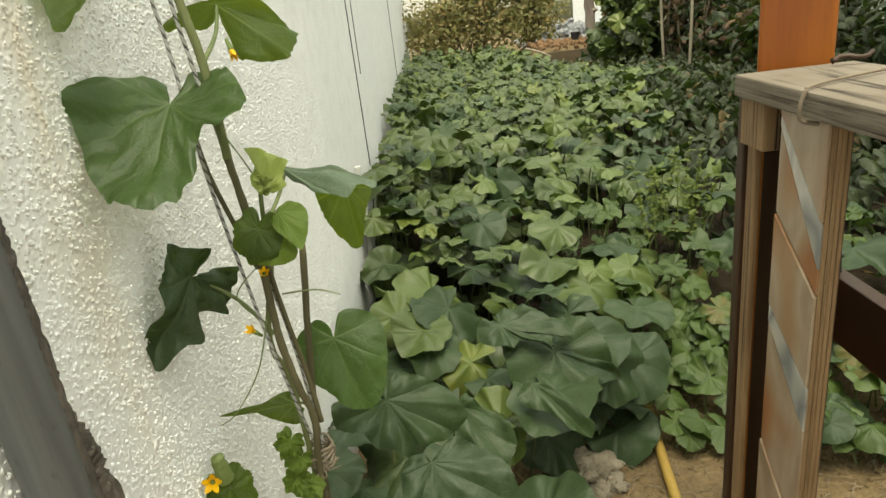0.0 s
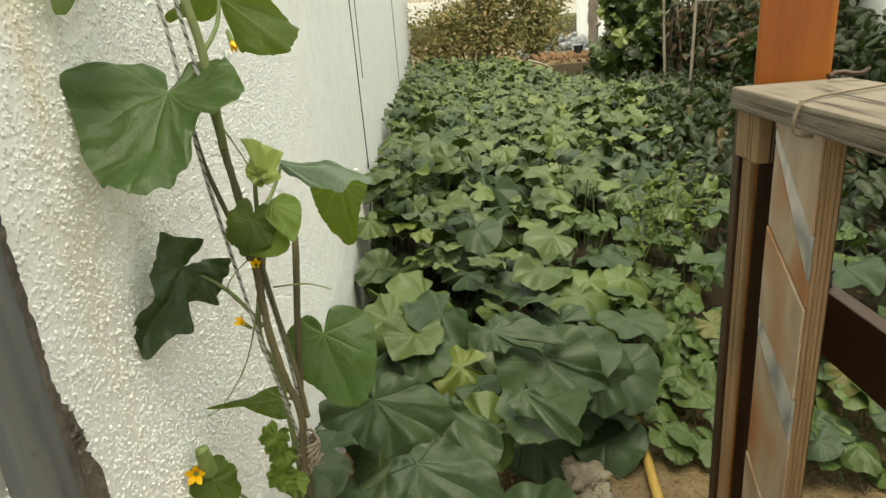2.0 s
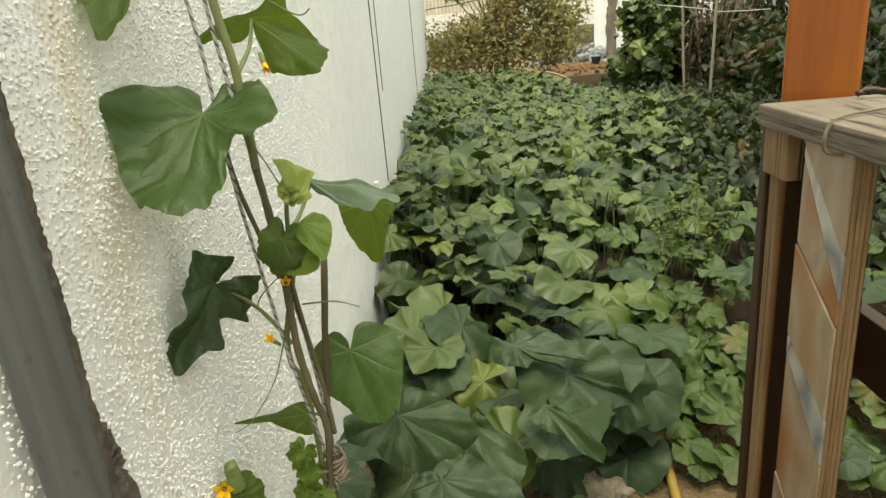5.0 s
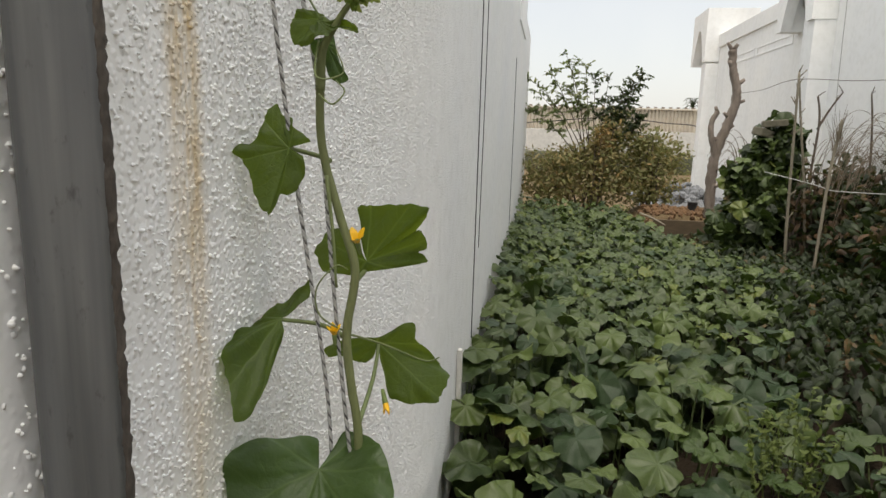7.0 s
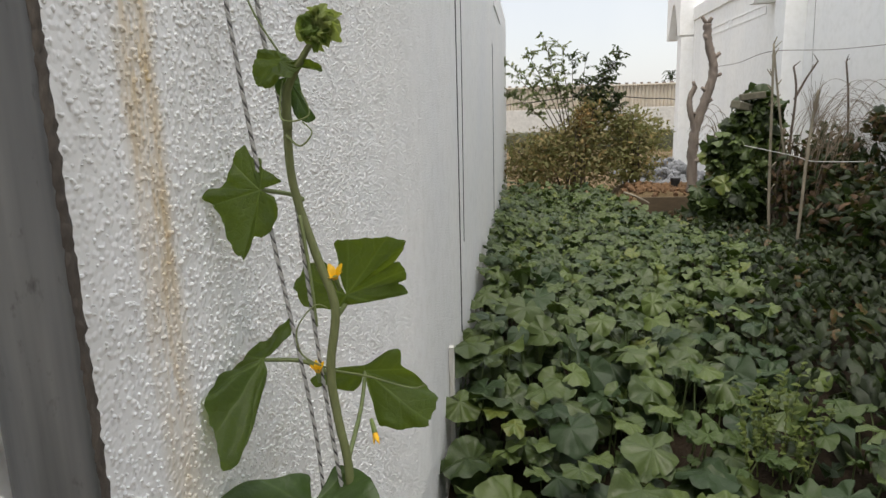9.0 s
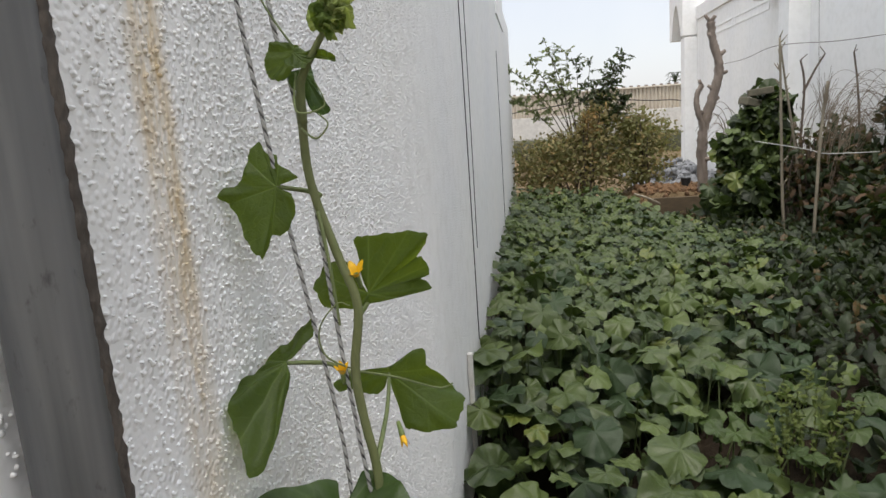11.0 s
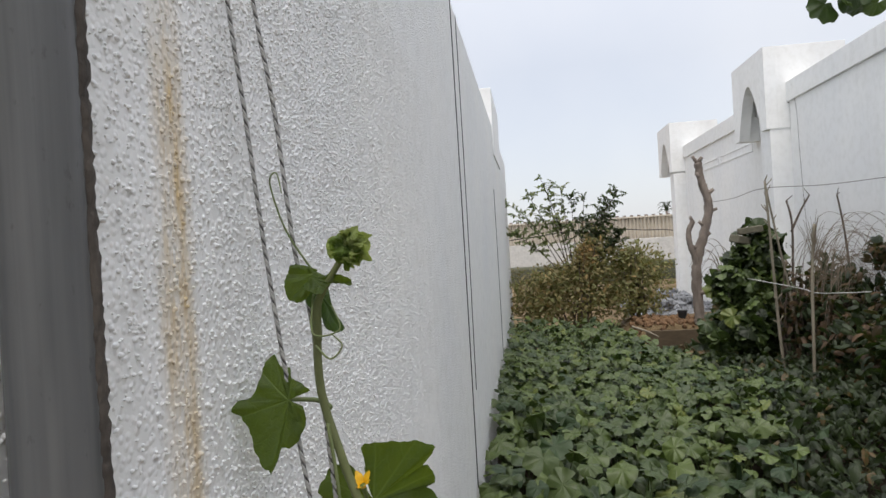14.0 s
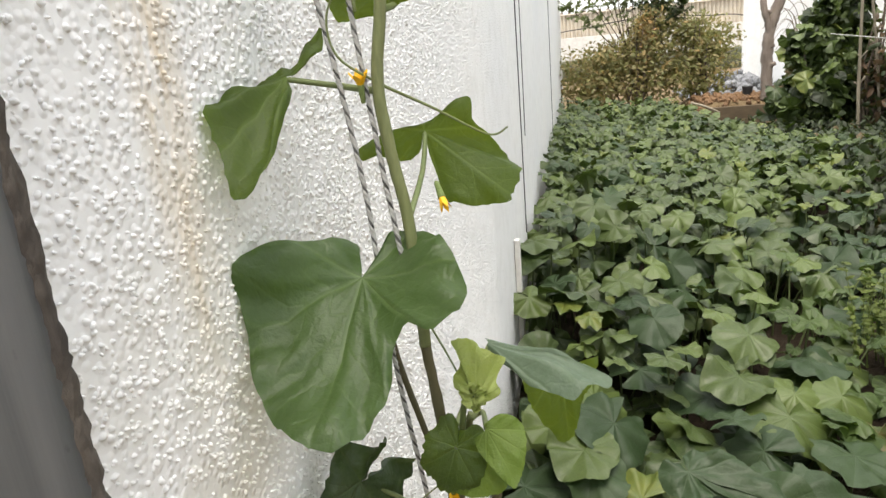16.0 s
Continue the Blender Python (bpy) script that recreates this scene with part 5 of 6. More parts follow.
# diagonal boards between the two posts: height at the far edge and the near edge, upper then lower
for k, (u0, u1, l0, l1, pale) in enumerate(((1.110, 1.110, 1.098, 0.972, 0), (1.095, 0.969, 1.080, 0.905, 1), (1.077, 0.902, 0.952, 0.868, 0), (0.949, 0.865, 0.802, 0.722, 0), (0.799, 0.719, 0.770, 0.645, 1), (0.767, 0.642, 0.548, 0.455, 0), (0.545, 0.452, 0.36, 0.28, 0))):
    x = 0.4755 + 0.0010 * (k % 3)
    u0, u1, l0, l1 = (1.287 - (1.287 - z) * 0.955 for z in (u0, u1, l0, l1))
    u0, u1 = min(u0, 1.112), min(u1, 1.112)
    bm = bmesh.new()
    vs = [bm.verts.new(p) for p in ((x, 2.808, u0), (x, 2.6925, u1), (x, 2.6925, l1), (x, 2.808, l0))]
    f = bm.faces.new(vs)
    r = bmesh.ops.extrude_face_region(bm, geom=[f])
    bmesh.ops.translate(bm, vec=(0.0045, 0, 0), verts=[v for v in r["geom"] if isinstance(v, bmesh.types.BMVert)])
    bmesh.ops.recalc_face_normals(bm, faces=bm.faces[:])
    bmesh.ops.bevel(bm, geom=bm.edges[:], offset=0.0012, segments=1, affect="EDGES")
    under(part("board_edge" if pale else "panel_board", bm, M_SLATEDGE if pale else M_SLAT, None, "pale chamfered strip of the panel" if pale else "", smooth=False), frame_ob)
bm = bmesh.new()
tube_into(bm, spline([(0.655, 2.93, 0.80), (0.655, 2.932, 0.815), (0.655, 2.934, 0.828)], 3), 0.0025, None, 6)
tube_into(bm, [Vector((0.655, 2.934, 0.826)), Vector((0.655, 2.934, 0.831))], 0.006, None, 8)
under(part("nail", bm, M_BLACK), frame_ob)
post = tagged(part("varnished_post", box((-0.052, -0.050, 0.0), (0.052, 0.050, 2.4), 0.006, Matrix.Translation((0.585, 2.990, 0.0)) @ Matrix.Rotation(radians(-27), 4, "Z")), M_ORANGE, smooth=False), "orange-brown varnished square timber post", "post")
bm = bmesh.new()
loop = [(0.460, 2.72, 1.150), (0.455, 2.722, 1.130), (0.462, 2.724, 1.110), (0.50, 2.7, 1.108)]
tube_into(bm, spline(loop, 6), 0.0026, None, 6)
tube_into(bm, spline([(0.460, 2.722, 1.151), (0.50, 2.75, 1.151), (0.58, 2.78, 1.152), (0.64, 2.80, 1.151), (0.66, 2.80, 1.13)], 6), 0.002, None, 6)
tagged(part("string", bm, M_DRY), "grey string tied round the corner of the top board", "string")
bm = bmesh.new()
tube_into(bm, spline([(0.585, 2.885, 1.155), (0.60, 2.89, 1.160), (0.625, 2.88, 1.157), (0.645, 2.89, 1.162)], 5), 0.0042, 0.0030, 6, 0, 0.4, 2)
tagged(part("dark_twig", bm, M_BROWNWOOD), "short dark twig lying on the top board", "twig")

# ---- hose, mortar lump, grit and straw on the soil ----
tagged(part("garden_hose", tube([(0.56, 3.85, soil(.56, 3.85) + 0.02), (0.540, 3.62, soil(.54, 3.62) + 0.018), (0.515, 3.42, soil(.515, 3.42) + 0.016), (0.488, 3.20, soil(.488, 3.2) + 0.016), (0.45, 2.9, soil(.45, 2.9) + 0.016), (0.38, 2.4, soil(.38, 2.4) + 0.016)], 0.0138, 0.0138, 14, 8), M_HOSE), "dull yellow garden hose lying on the soil", "hose")
rubble = thing("mortar_rubble", (0.31, 3.36, 0.05), "rough pale lumps of old mortar on the soil", "rubble")
rnd = random.Random(31)
for cx, cy, cz, s in ((0.315, 3.36, 0.075, 0.062), (0.275, 3.42, 0.08, 0.048), (0.355, 3.32, 0.06, 0.042), (0.30, 3.28, 0.06, 0.042), (0.345, 3.41, 0.06, 0.038), (0.26, 3.34, 0.06, 0.042)):
    bm = bmesh.new()
    vs = bmesh.ops.create_icosphere(bm, subdivisions=4, radius=1.0)["verts"]
    o = Vector((rnd.uniform(0, 9), rnd.uniform(0, 9), 0))
    for v in vs:
        k = 1 + 0.55 * noise.noise(v.co * 1.6 + o) + 0.34 * noise.noise(v.co * 4.5 + o) + 0.2 * noise.noise(v.co * 12 + o)
        v.co = Vector((cx + v.co.x * s * k, cy + v.co.y * s * 1.1 * k, cz + v.co.z * s * 0.72 * k))
    under(part("lump", bm, M_STONE), rubble)
bm = bmesh.new()
rnd = random.Random(8)
for i in range(420):
    x, y = rnd.uniform(0.15, 1.1), rnd.uniform(2.95, 3.8)
    a, L = rnd.uniform(0, 6.28), rnd.uniform(0.01, 0.06)
    z = soil(x, y) + 0.004
    p = Vector((x, y, z))
    q = p + Vector((math.cos(a) * L, math.sin(a) * L, rnd.uniform(0.0, 0.012)))
    tube_into(bm, [p, (p + q) / 2 + Vector((0, 0, 0.004)), q], 0.0012, 0.0007, 4)
tagged(part("straw_litter", bm, M_DRY), "dry straw and twig litter scattered on the soil", "litter", kind="stuff")
bm = bmesh.new()
for i in range(500):
    x, y, s = rnd.uniform(0.1, 1.2), rnd.uniform(2.9, 3.85), rnd.uniform(0.002, 0.008)
    vs = bmesh.ops.create_icosphere(bm, subdivisions=1, radius=s)["verts"] if i < 220 else bmesh.ops.create_cube(bm, size=s)["verts"]
    for v in vs:
        v.co += Vector((x, y, soil(x, y) + s * 0.3))
tagged(part("soil_grit", bm, M_SOIL), "small clods and grit on the soil", "grit", kind="stuff")

# ---- pumpkin bed ----
def canopy(x, y):
    h = 0.26 + 0.11 * smooth(3.4, 4.9, y) - 0.07 * smooth(6.0, 8.5, y)
    h += 0.06 * noise.noise(Vector((x * 1.1, y * 1.1, 7))) + 0.05 * smooth(0.2, -0.3, x) * smooth(4, 5, y)
    h *= 1 - 0.5 * smooth(0.05, 0.25, x) * (1 - smooth(0.0, 0.22, y - bed_front(x)))
    h -= 0.07 * smooth(8.1, 8.8, y) * smooth(0.95, 1.2, x) + 0.08 * smooth(0.45, 0.8, x) * smooth(3.8, 4.3, y) * (1 - smooth(5.6, 6.4, y))
    return soil(x, y) + h


def bed_front(x):
    return 2.98 + 0.42 * smooth(0.10, 0.28, x) + 0.20 * smooth(0.36, 0.5, x) - 0.30 * smooth(0.85, 1.0, x)


def in_bed(x, y):
    if x < -0.335 or y > 10.2 - 1.25 * smooth(0.85, 1.15, x):
        return False
    return y > bed_front(x) and x < 2.75 and not (0.44 < x < 0.60 and y < 3.66)


rnd = random.Random(21)
near, far, dark = [], [], []
y = 2.95
while y < 10.3:
    size0 = 0.120 - 0.030 * smooth(3.5, 4.5, y) - 0.036 * smooth(4.6, 6.6, y)
    x = -0.33 + rnd.uniform(0, 0.06)
    step = size0 * 1.04
    while x < 2.75:
        px, py = x + rnd.uniform(-0.5, 0.5) * step, y + rnd.uniform(-0.5, 0.5) * step
        if in_bed(px, py):
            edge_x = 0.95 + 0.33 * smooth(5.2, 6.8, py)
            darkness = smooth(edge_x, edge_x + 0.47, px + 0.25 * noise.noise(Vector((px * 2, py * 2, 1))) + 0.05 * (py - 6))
            for layer in (0, 1):
                if layer and rnd.random() < 0.45:
                    continue
                s = size0 * rnd.choice((rnd.uniform(0.5, 0.8), rnd.uniform(0.8, 1.15), rnd.uniform(0.95, 1.25))) * (0.85 if layer else 1.0)
                z = canopy(px, py) + rnd.uniform(-0.12, 0.07) - 0.17 * layer
                a = rnd.gauss(-math.pi / 2, 1.3)
                tilt = rnd.uniform(0.0, 0.6)
                d = Vector((math.cos(a), math.sin(a), -math.tan(tilt) * 0.7))
                n = Vector((rnd.gauss(0, 0.36), rnd.gauss(-0.12, 0.38), 1.0))
                is_melon = 0.50 < px < 1.5 and 3.2 < py < 4.9 and rnd.random() < 0.75
                if is_melon:
                    s *= rnd.uniform(0.45, 0.62)
                # darker leaves thicken toward front and right, partly as painted shade
                darker = rnd.random() < 0.08 + 0.55 * smooth(3.9, 3.5, py) + 0.45 * smooth(0.7, 1.1, px) * smooth(6.4, 5.2, py) + 0.16 * smooth(5.6, 4.4, py)
                item = (leaf_pose((px, py, z), d, n, s), Vector((px, py, z)), 1 if is_melon else 2 if darker else 0)
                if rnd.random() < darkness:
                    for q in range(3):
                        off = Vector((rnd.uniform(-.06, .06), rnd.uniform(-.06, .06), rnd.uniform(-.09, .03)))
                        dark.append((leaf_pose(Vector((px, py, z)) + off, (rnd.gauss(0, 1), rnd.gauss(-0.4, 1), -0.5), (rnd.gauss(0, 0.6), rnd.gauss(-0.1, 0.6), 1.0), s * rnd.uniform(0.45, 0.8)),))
                else:
                    far.append(item)
        x += step
    y += step
far.sort(key=lambda i: i[1].y - 0.15 * i[1].z)
near, far = far[:300], far[300:]
patch = thing("pumpkin_plants", (0.4, 3.4, soil(0.4, 3.4)), "dense bed of dusty green pumpkin leaves", "pumpkin plant")
shapes = []
for mat in (M_PUMPKIN, M_MELON, M_FOOT):
    shapes.append([leaf_mesh("leaf", mat, spoke_grid(100 + i, squash_spokes(rnd), 7, (0.18, 0.4, 0.62, 0.8, 0.92, 1.0), (-150, -102, -52, 0, 52, 102, 150), 0.016, rnd.uniform(0.06, 0.14), 0.025, ruffle=rnd.uniform(0.02, 0.055))) for i in range(28 if mat is M_PUMPKIN else 14)])
# small melon leaves creeping low over the front edge
for i in range(46):
    px, py = rnd.uniform(0.56, 0.98), rnd.uniform(3.40, 3.95)
    base = Vector((px, py, soil(px, py) + rnd.uniform(0.03, 0.10) + 0.45 * max(0.0, py - 3.52)))
    near.append((leaf_pose(base, (rnd.gauss(0, 0.7), -1, rnd.uniform(-0.6, 0.1)), (rnd.gauss(0, 0.3), rnd.gauss(-0.5, 0.3), 1.0), rnd.uniform(0.045, 0.075)), base, 1))
# leaves over the bare soil beyond the timber frame
for i in range(30):
    px, py = rnd.uniform(0.84, 1.22), rnd.uniform(3.27, 3.55)
    base = Vector((px, py, soil(px, py) + rnd.uniform(0.07, 0.20) + 1.0 * max(0.0, py - 3.35)))
    near.append((leaf_pose(base, (rnd.gauss(0, 0.6), -1, rnd.uniform(-0.9, -0.1)), (rnd.gauss(0, 0.3), rnd.gauss(-0.6, 0.3), 1.0), rnd.uniform(0.050, 0.080)), base, 1 + i % 2))
# leaves hanging over the front edge of the bed
for base, tip, up, s in (((0.462, 3.50, 0.326), (0.487, 3.42, 0.243), (0.1, -0.75, 0.6), 0.125), ((0.239, 3.40, 0.430), (0.278, 3.28, 0.319), (0.05, -0.6, 0.75), 0.15), ((0.195, 3.26, 0.40), (0.269, 3.14, 0.35), (0.2, -0.4, 0.85), 0.12), ((0.142, 3.02, 0.26), (0.235, 3.05, 0.29), (0.1, -0.6, 0.8), 0.11), ((0.38, 3.46, 0.36), (0.41, 3.36, 0.28), (-0.1, -0.6, 0.7), 0.12), ((0.335, 3.50, 0.40), (0.33, 3.38, 0.35), (-0.2, -0.3, 0.9), 0.13)):
    near.append((leaf_pose(base, Vector(tip) - Vector(base), up, s), Vector(base), 2))
stems = bmesh.new()
for i, (m, p, kind) in enumerate(near):
    ob = new("leaf", shapes[kind][i % len(shapes[kind])])
    ob.parent = patch
    ob.matrix_parent_inverse = Matrix.Translation(patch.location).inverted()
    ob.matrix_basis = m
for i, (m, p, kind) in enumerate(near[::2] + far[:400]):
    foot = Vector((p.x + rnd.uniform(-.08, .08), p.y + rnd.uniform(-.02, .12), soil(p.x, p.y) - 0.01))
    mid = p.lerp(foot, 0.5) + Vector((rnd.uniform(-.02, .02), rnd.uniform(-.02, .02), 0.02))
    tube_into(stems, spline([foot, mid, p - Vector((0, 0, 0.003))], 4), 0.0042, 0.0028, 5, 0, 0, 0, False)
under(part("stalk_tangle", stems, M_STALK, kind="stuff", label="pale green leaf stalks"), patch)
gl = [spoke_grid(200 + i, squash_spokes(rnd), 14, (0.45, 0.8, 1.0), (-102, -52, 0, 52, 102), 0.02, 0.10, 0.02, ruffle=0.04) for i in range(24)]
ob = many_leaves("far_leaves", gl, [f[0] for f in far], [M_PUMPKIN, M_MELON, M_FOOT], [f[2] for f in far])
ob["kind"] = "stuff"
under(ob, patch)

gd = [leaf_grid(300 + i, per=2, rings=(0.55, 1.0), lobe=0.02, teeth=0.04, sinus=0.3, droop=rnd.uniform(0.1, 0.5), fold=rnd.uniform(-0.3, 0.3), wave=0.08, aspect=0.6, point=0.35) for i in range(12)]
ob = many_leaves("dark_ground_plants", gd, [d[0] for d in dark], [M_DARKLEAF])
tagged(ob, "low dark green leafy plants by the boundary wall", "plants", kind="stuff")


# ---- shrubs, canes and dry stalks by the boundary wall ----
def leaf_cloud(blobs, n, size, rnd, up=0.4):
    """Poses of leaves on and in soft blobs (centre, radii)."""
    out = []
    weights = [r[0] * r[1] * r[2] for _, r in blobs]
    for c, r in rnd.choices(blobs, weights, k=n):
        d = Vector((rnd.gauss(0, 1), rnd.gauss(0, 1), rnd.gauss(0, 1))).normalized()
        k = rnd.random() ** 0.45 * (1 + 0.5 * noise.noise(Vector((d.x * 2 + c[0], d.y * 2 + c[1], d.z * 2))))
        p = Vector((c[0] + d.x * r[0] * k, c[1] + d.y * r[1] * k, c[2] + d.z * r[2] * k))
        nrm = d + Vector((rnd.gauss(0, .5), rnd.gauss(0, .5), up + rnd.gauss(0, .4)))
        t = Vector((rnd.gauss(0, 1), rnd.gauss(0, 1), rnd.gauss(-0.5, 0.6)))
        if p.z > soil(p.x, p.y) + 0.03:
            out.append(leaf_pose(p, t, nrm, size * rnd.uniform(0.6, 1.25)))
    return out


def shrub(name, foot, blobs, n, size, grids, mats, label, category, limbs=7, seed=0, group=""):
    rnd = random.Random(seed)
    ob = thing(name, (foot[0], foot[1], soil(foot[0], foot[1])), label, category, group)
    bm = bmesh.new()
    f = Vector((foot[0], foot[1], soil(foot[0], foot[1]) - 0.02))
    for i in range(limbs):
        c, r = blobs[i % len(blobs)]
        e = Vector(c) + Vector((rnd.uniform(-.7, .7) * r[0], rnd.uniform(-.7, .7) * r[1], rnd.uniform(0.0, .8) * r[2]))
        s = f + Vector((rnd.uniform(-.1, .1), rnd.uniform(-.1, .1), 0))
        tube_into(bm, spline([s, s.lerp(e, 0.5) + Vector((rnd.uniform(-.06, .06), rnd.uniform(-.06, .06), 0.05)), e], 5), 0.014, 0.004, 6, 0, 0.1, i)
    under(part("branch_work", bm, M_TWIG, kind="stuff"), ob)
    poses = leaf_cloud(blobs, n, size, rnd)
    pick = [rnd.randrange(len(mats)) for _ in poses]
    lv = many_leaves("leaves", grids, poses, mats, pick)
    lv["kind"] = "stuff"
    under(lv, ob)
    return ob


shrub("creeper_mound", (1.98, 8.5), [((1.93, 8.45, 1.10), (0.36, 0.3, 0.42)), ((2.02, 8.5, 1.50), (0.24, 0.22, 0.22)), ((1.80, 8.3, 0.80), (0.36, 0.28, 0.30)), ((2.15, 8.5, 0.85), (0.3, 0.3, 0.45))], 1250, 0.088, gl, [M_PUMPKIN, M_PUMPKIN, M_DARKLEAF], "mound of climbing green leaves over a dead shrub", "creeper", 8, 31)
for lo, hi, turn, at in (((-0.075, -0.06, -0.035), (0.075, 0.06, 0.035), 14, (1.87, 8.40, 1.615)), ((-0.11, -0.07, -0.03), (0.10, 0.07, 0.03), -6, (1.965, 8.40, 1.70))):
    m = Matrix.Translation(at) @ Matrix.Rotation(radians(turn), 4, "Y") @ Matrix.Rotation(radians(turn * 2), 4, "Z")
    tagged(part("wood_block", box(lo, hi, 0.010, m), M_OFFCUT, smooth=False), "short grey-brown timber offcut lying on the creeper", "wood", group="timber offcuts")
shrub("dead_twig_shrub", (2.2, 8.1), [((2.20, 8.0, 0.95), (0.22, 0.2, 0.5)), ((2.42, 7.9, 0.85), (0.2, 0.2, 0.4))], 420, 0.045, gd, [M_WITHERED, M_WITHERED, M_DARKLEAF], "tangle of dead twigs with withered brown leaves", "dead shrub", 46, 36)
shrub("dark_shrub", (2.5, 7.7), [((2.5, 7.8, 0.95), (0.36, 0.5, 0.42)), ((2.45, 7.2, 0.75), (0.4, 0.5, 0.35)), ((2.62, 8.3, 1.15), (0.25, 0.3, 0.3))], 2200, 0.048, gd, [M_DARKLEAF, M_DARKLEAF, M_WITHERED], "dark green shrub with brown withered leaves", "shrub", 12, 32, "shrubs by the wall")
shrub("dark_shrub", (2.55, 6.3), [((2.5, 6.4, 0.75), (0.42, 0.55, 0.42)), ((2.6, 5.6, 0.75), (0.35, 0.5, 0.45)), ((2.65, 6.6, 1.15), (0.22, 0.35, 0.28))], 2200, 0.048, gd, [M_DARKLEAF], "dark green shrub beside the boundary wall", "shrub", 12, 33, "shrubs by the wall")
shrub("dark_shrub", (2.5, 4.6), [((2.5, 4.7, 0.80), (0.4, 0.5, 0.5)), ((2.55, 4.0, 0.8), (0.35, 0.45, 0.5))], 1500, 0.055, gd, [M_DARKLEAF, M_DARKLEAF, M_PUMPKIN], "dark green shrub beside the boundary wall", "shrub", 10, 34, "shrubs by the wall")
ob = shrub("rusty_shrub", (2.75, 7.3), [((2.72, 7.5, 1.45), (0.16, 0.25, 0.15))], 260, 0.05, gd, [M_WITHERED, M_WITHERED, M_DARKLEAF], "shrub top with withered brown leaves", "shrub", 5, 35)


def cane(points, r0, r1, mat, label, name="garden_cane", group="garden canes", seed=0, stubs=0):
    bm = tube(points, r0, r1, 8, 6, 0.08, seed)
    rnd = random.Random(seed)
    path = spline(points, 6)
    for i in range(stubs):
        p = path[rnd.randrange(len(path) // 3, len(path))]
        q = p + Vector((rnd.uniform(-.05, .05), rnd.uniform(-.03, .03), rnd.uniform(.02, .07)))
        tube_into(bm, [p, q], r1 * 0.7, r1 * 0.4, 5)
    return tagged(part(name, bm, mat), label, name.split("_")[-1], group)


cane([(1.95, 7.16, 0.30), (1.97, 7.16, 0.9), (1.985, 7.16, 1.35), (2.02, 7.16, 1.72)], 0.0125, 0.0105, M_BAMBOO, "pale dry cane standing in the bed", seed=1)
cane([(2.02, 7.9, 0.35), (1.99, 7.9, 0.9), (1.95, 7.85, 1.5), (1.91, 7.8, 2.10)], 0.014, 0.009, M_BAMBOO, "greenish dry cane with stubs of twigs", seed=2, stubs=16)
cane([(2.22, 8.0, 0.4), (2.12, 7.95, 1.1), (2.02, 7.9, 1.6), (1.93, 7.85, 2.06)], 0.012, 0.008, M_BAMBOO, "greenish dry cane with stubs of twigs", seed=3, stubs=16)
cane([(2.40, 8.7, 0.45), (2.42, 8.7, 1.2), (2.44, 8.7, 1.72), (2.40, 8.7, 1.96)], 0.014, 0.009, M_TWIG, "dead grey forked branch by the wall", "dead_branch", "dead branches", 4, 3)
cane([(2.43, 8.7, 1.66), (2.52, 8.7, 1.85), (2.61, 8.7, 2.0)], 0.012, 0.007, M_TWIG, "fork of a dead branch", "dead_branch", "dead branches", 5, 2)
cane([(2.86 - 0.1, 8.3, 0.5), (2.75, 8.3, 1.3), (2.72, 8.3, 1.7), (2.68, 8.3, 1.97)], 0.013, 0.007, M_TWIG, "dead grey forked branch by the wall", "dead_branch", "dead branches", 6, 4)
# dry fan at the top of the near cane, and the arched dry stalks
bm = bmesh.new()
rnd = random.Random(12)
for i in range(46):
    a = Vector((2.02, 7.16, 1.50)) + Vector((rnd.uniform(-.02, .02), rnd.uniform(-.02, .02), rnd.uniform(-.12, .1)))
    b = a + Vector((rnd.uniform(-.10, .09), rnd.uniform(-.08, .08), rnd.uniform(.10, .26)))
    tube_into(bm, spline([a, a.lerp(b, .5) + Vector((0, 0, .02)), b], 3), 0.0022, 0.001, 3, 0, 0, 0, False)
tagged(part("dry_plume", bm, M_DRY), "dry straw plume tied to the cane", "straw", kind="stuff")
bm = bmesh.new()
for i in range(90):
    a = Vector((2.30 + rnd.uniform(-.14, .26), 7.85 + rnd.uniform(-.3, .3), 0.95 + rnd.uniform(-.35, .25)))
    s = rnd.uniform(0.45, 1.0)
    pts = [a, a + Vector((0.06 * s, 0, 0.42 * s)), a + Vector((0.22 * s, rnd.uniform(-.05, .05), 0.64 * s)), a + Vector((0.42 * s, rnd.uniform(-.1, .1), 0.58 * s)), a + Vector((0.56 * s, rnd.uniform(-.12, .08), 0.28 * s))]
    tube_into(bm, spline(pts, 5), 0.0026, 0.0012, 4, 0, 0, 0, False)
for i in range(14):
    a = Vector((1.85 + rnd.uniform(-.1, .1), 8.7, 1.0 + rnd.uniform(-.2, .2)))
    s = rnd.uniform(0.6, 1.0)
    pts = [a, a + Vector((-0.06 * s, 0, 0.4 * s)), a + Vector((-0.18 * s, 0, 0.52 * s)), a + Vector((-0.30 * s, 0, 0.35 * s))]
    tube_into(bm, spline(pts, 5), 0.004, 0.002, 4, 0, 0, 0, False)
tagged(part("arched_dry_stalks", bm, M_DRY), "thin dry stalks arching over the shrubs", "dry stalks", kind="stuff")
bm = tube([(1.72, 7.75, 1.30), (1.95, 7.3, 1.24), (2.0, 7.15, 1.215), (2.2, 7.15, 1.205), (2.4, 7.2, 1.20)], 0.0035, 0.0035, 5, 6)
tagged(part("tie_string", bm, M_ROPE), "pale string stretched between the canes", "string")
bm = tube([(2.052, 10.000, 2.046), (1.980, 8.925, 2.024), (1.908, 7.850, 2.042), (2.354, 7.782, 2.035), (2.800, 7.714, 2.059)], 0.0026, 0.0026, 5, 8)
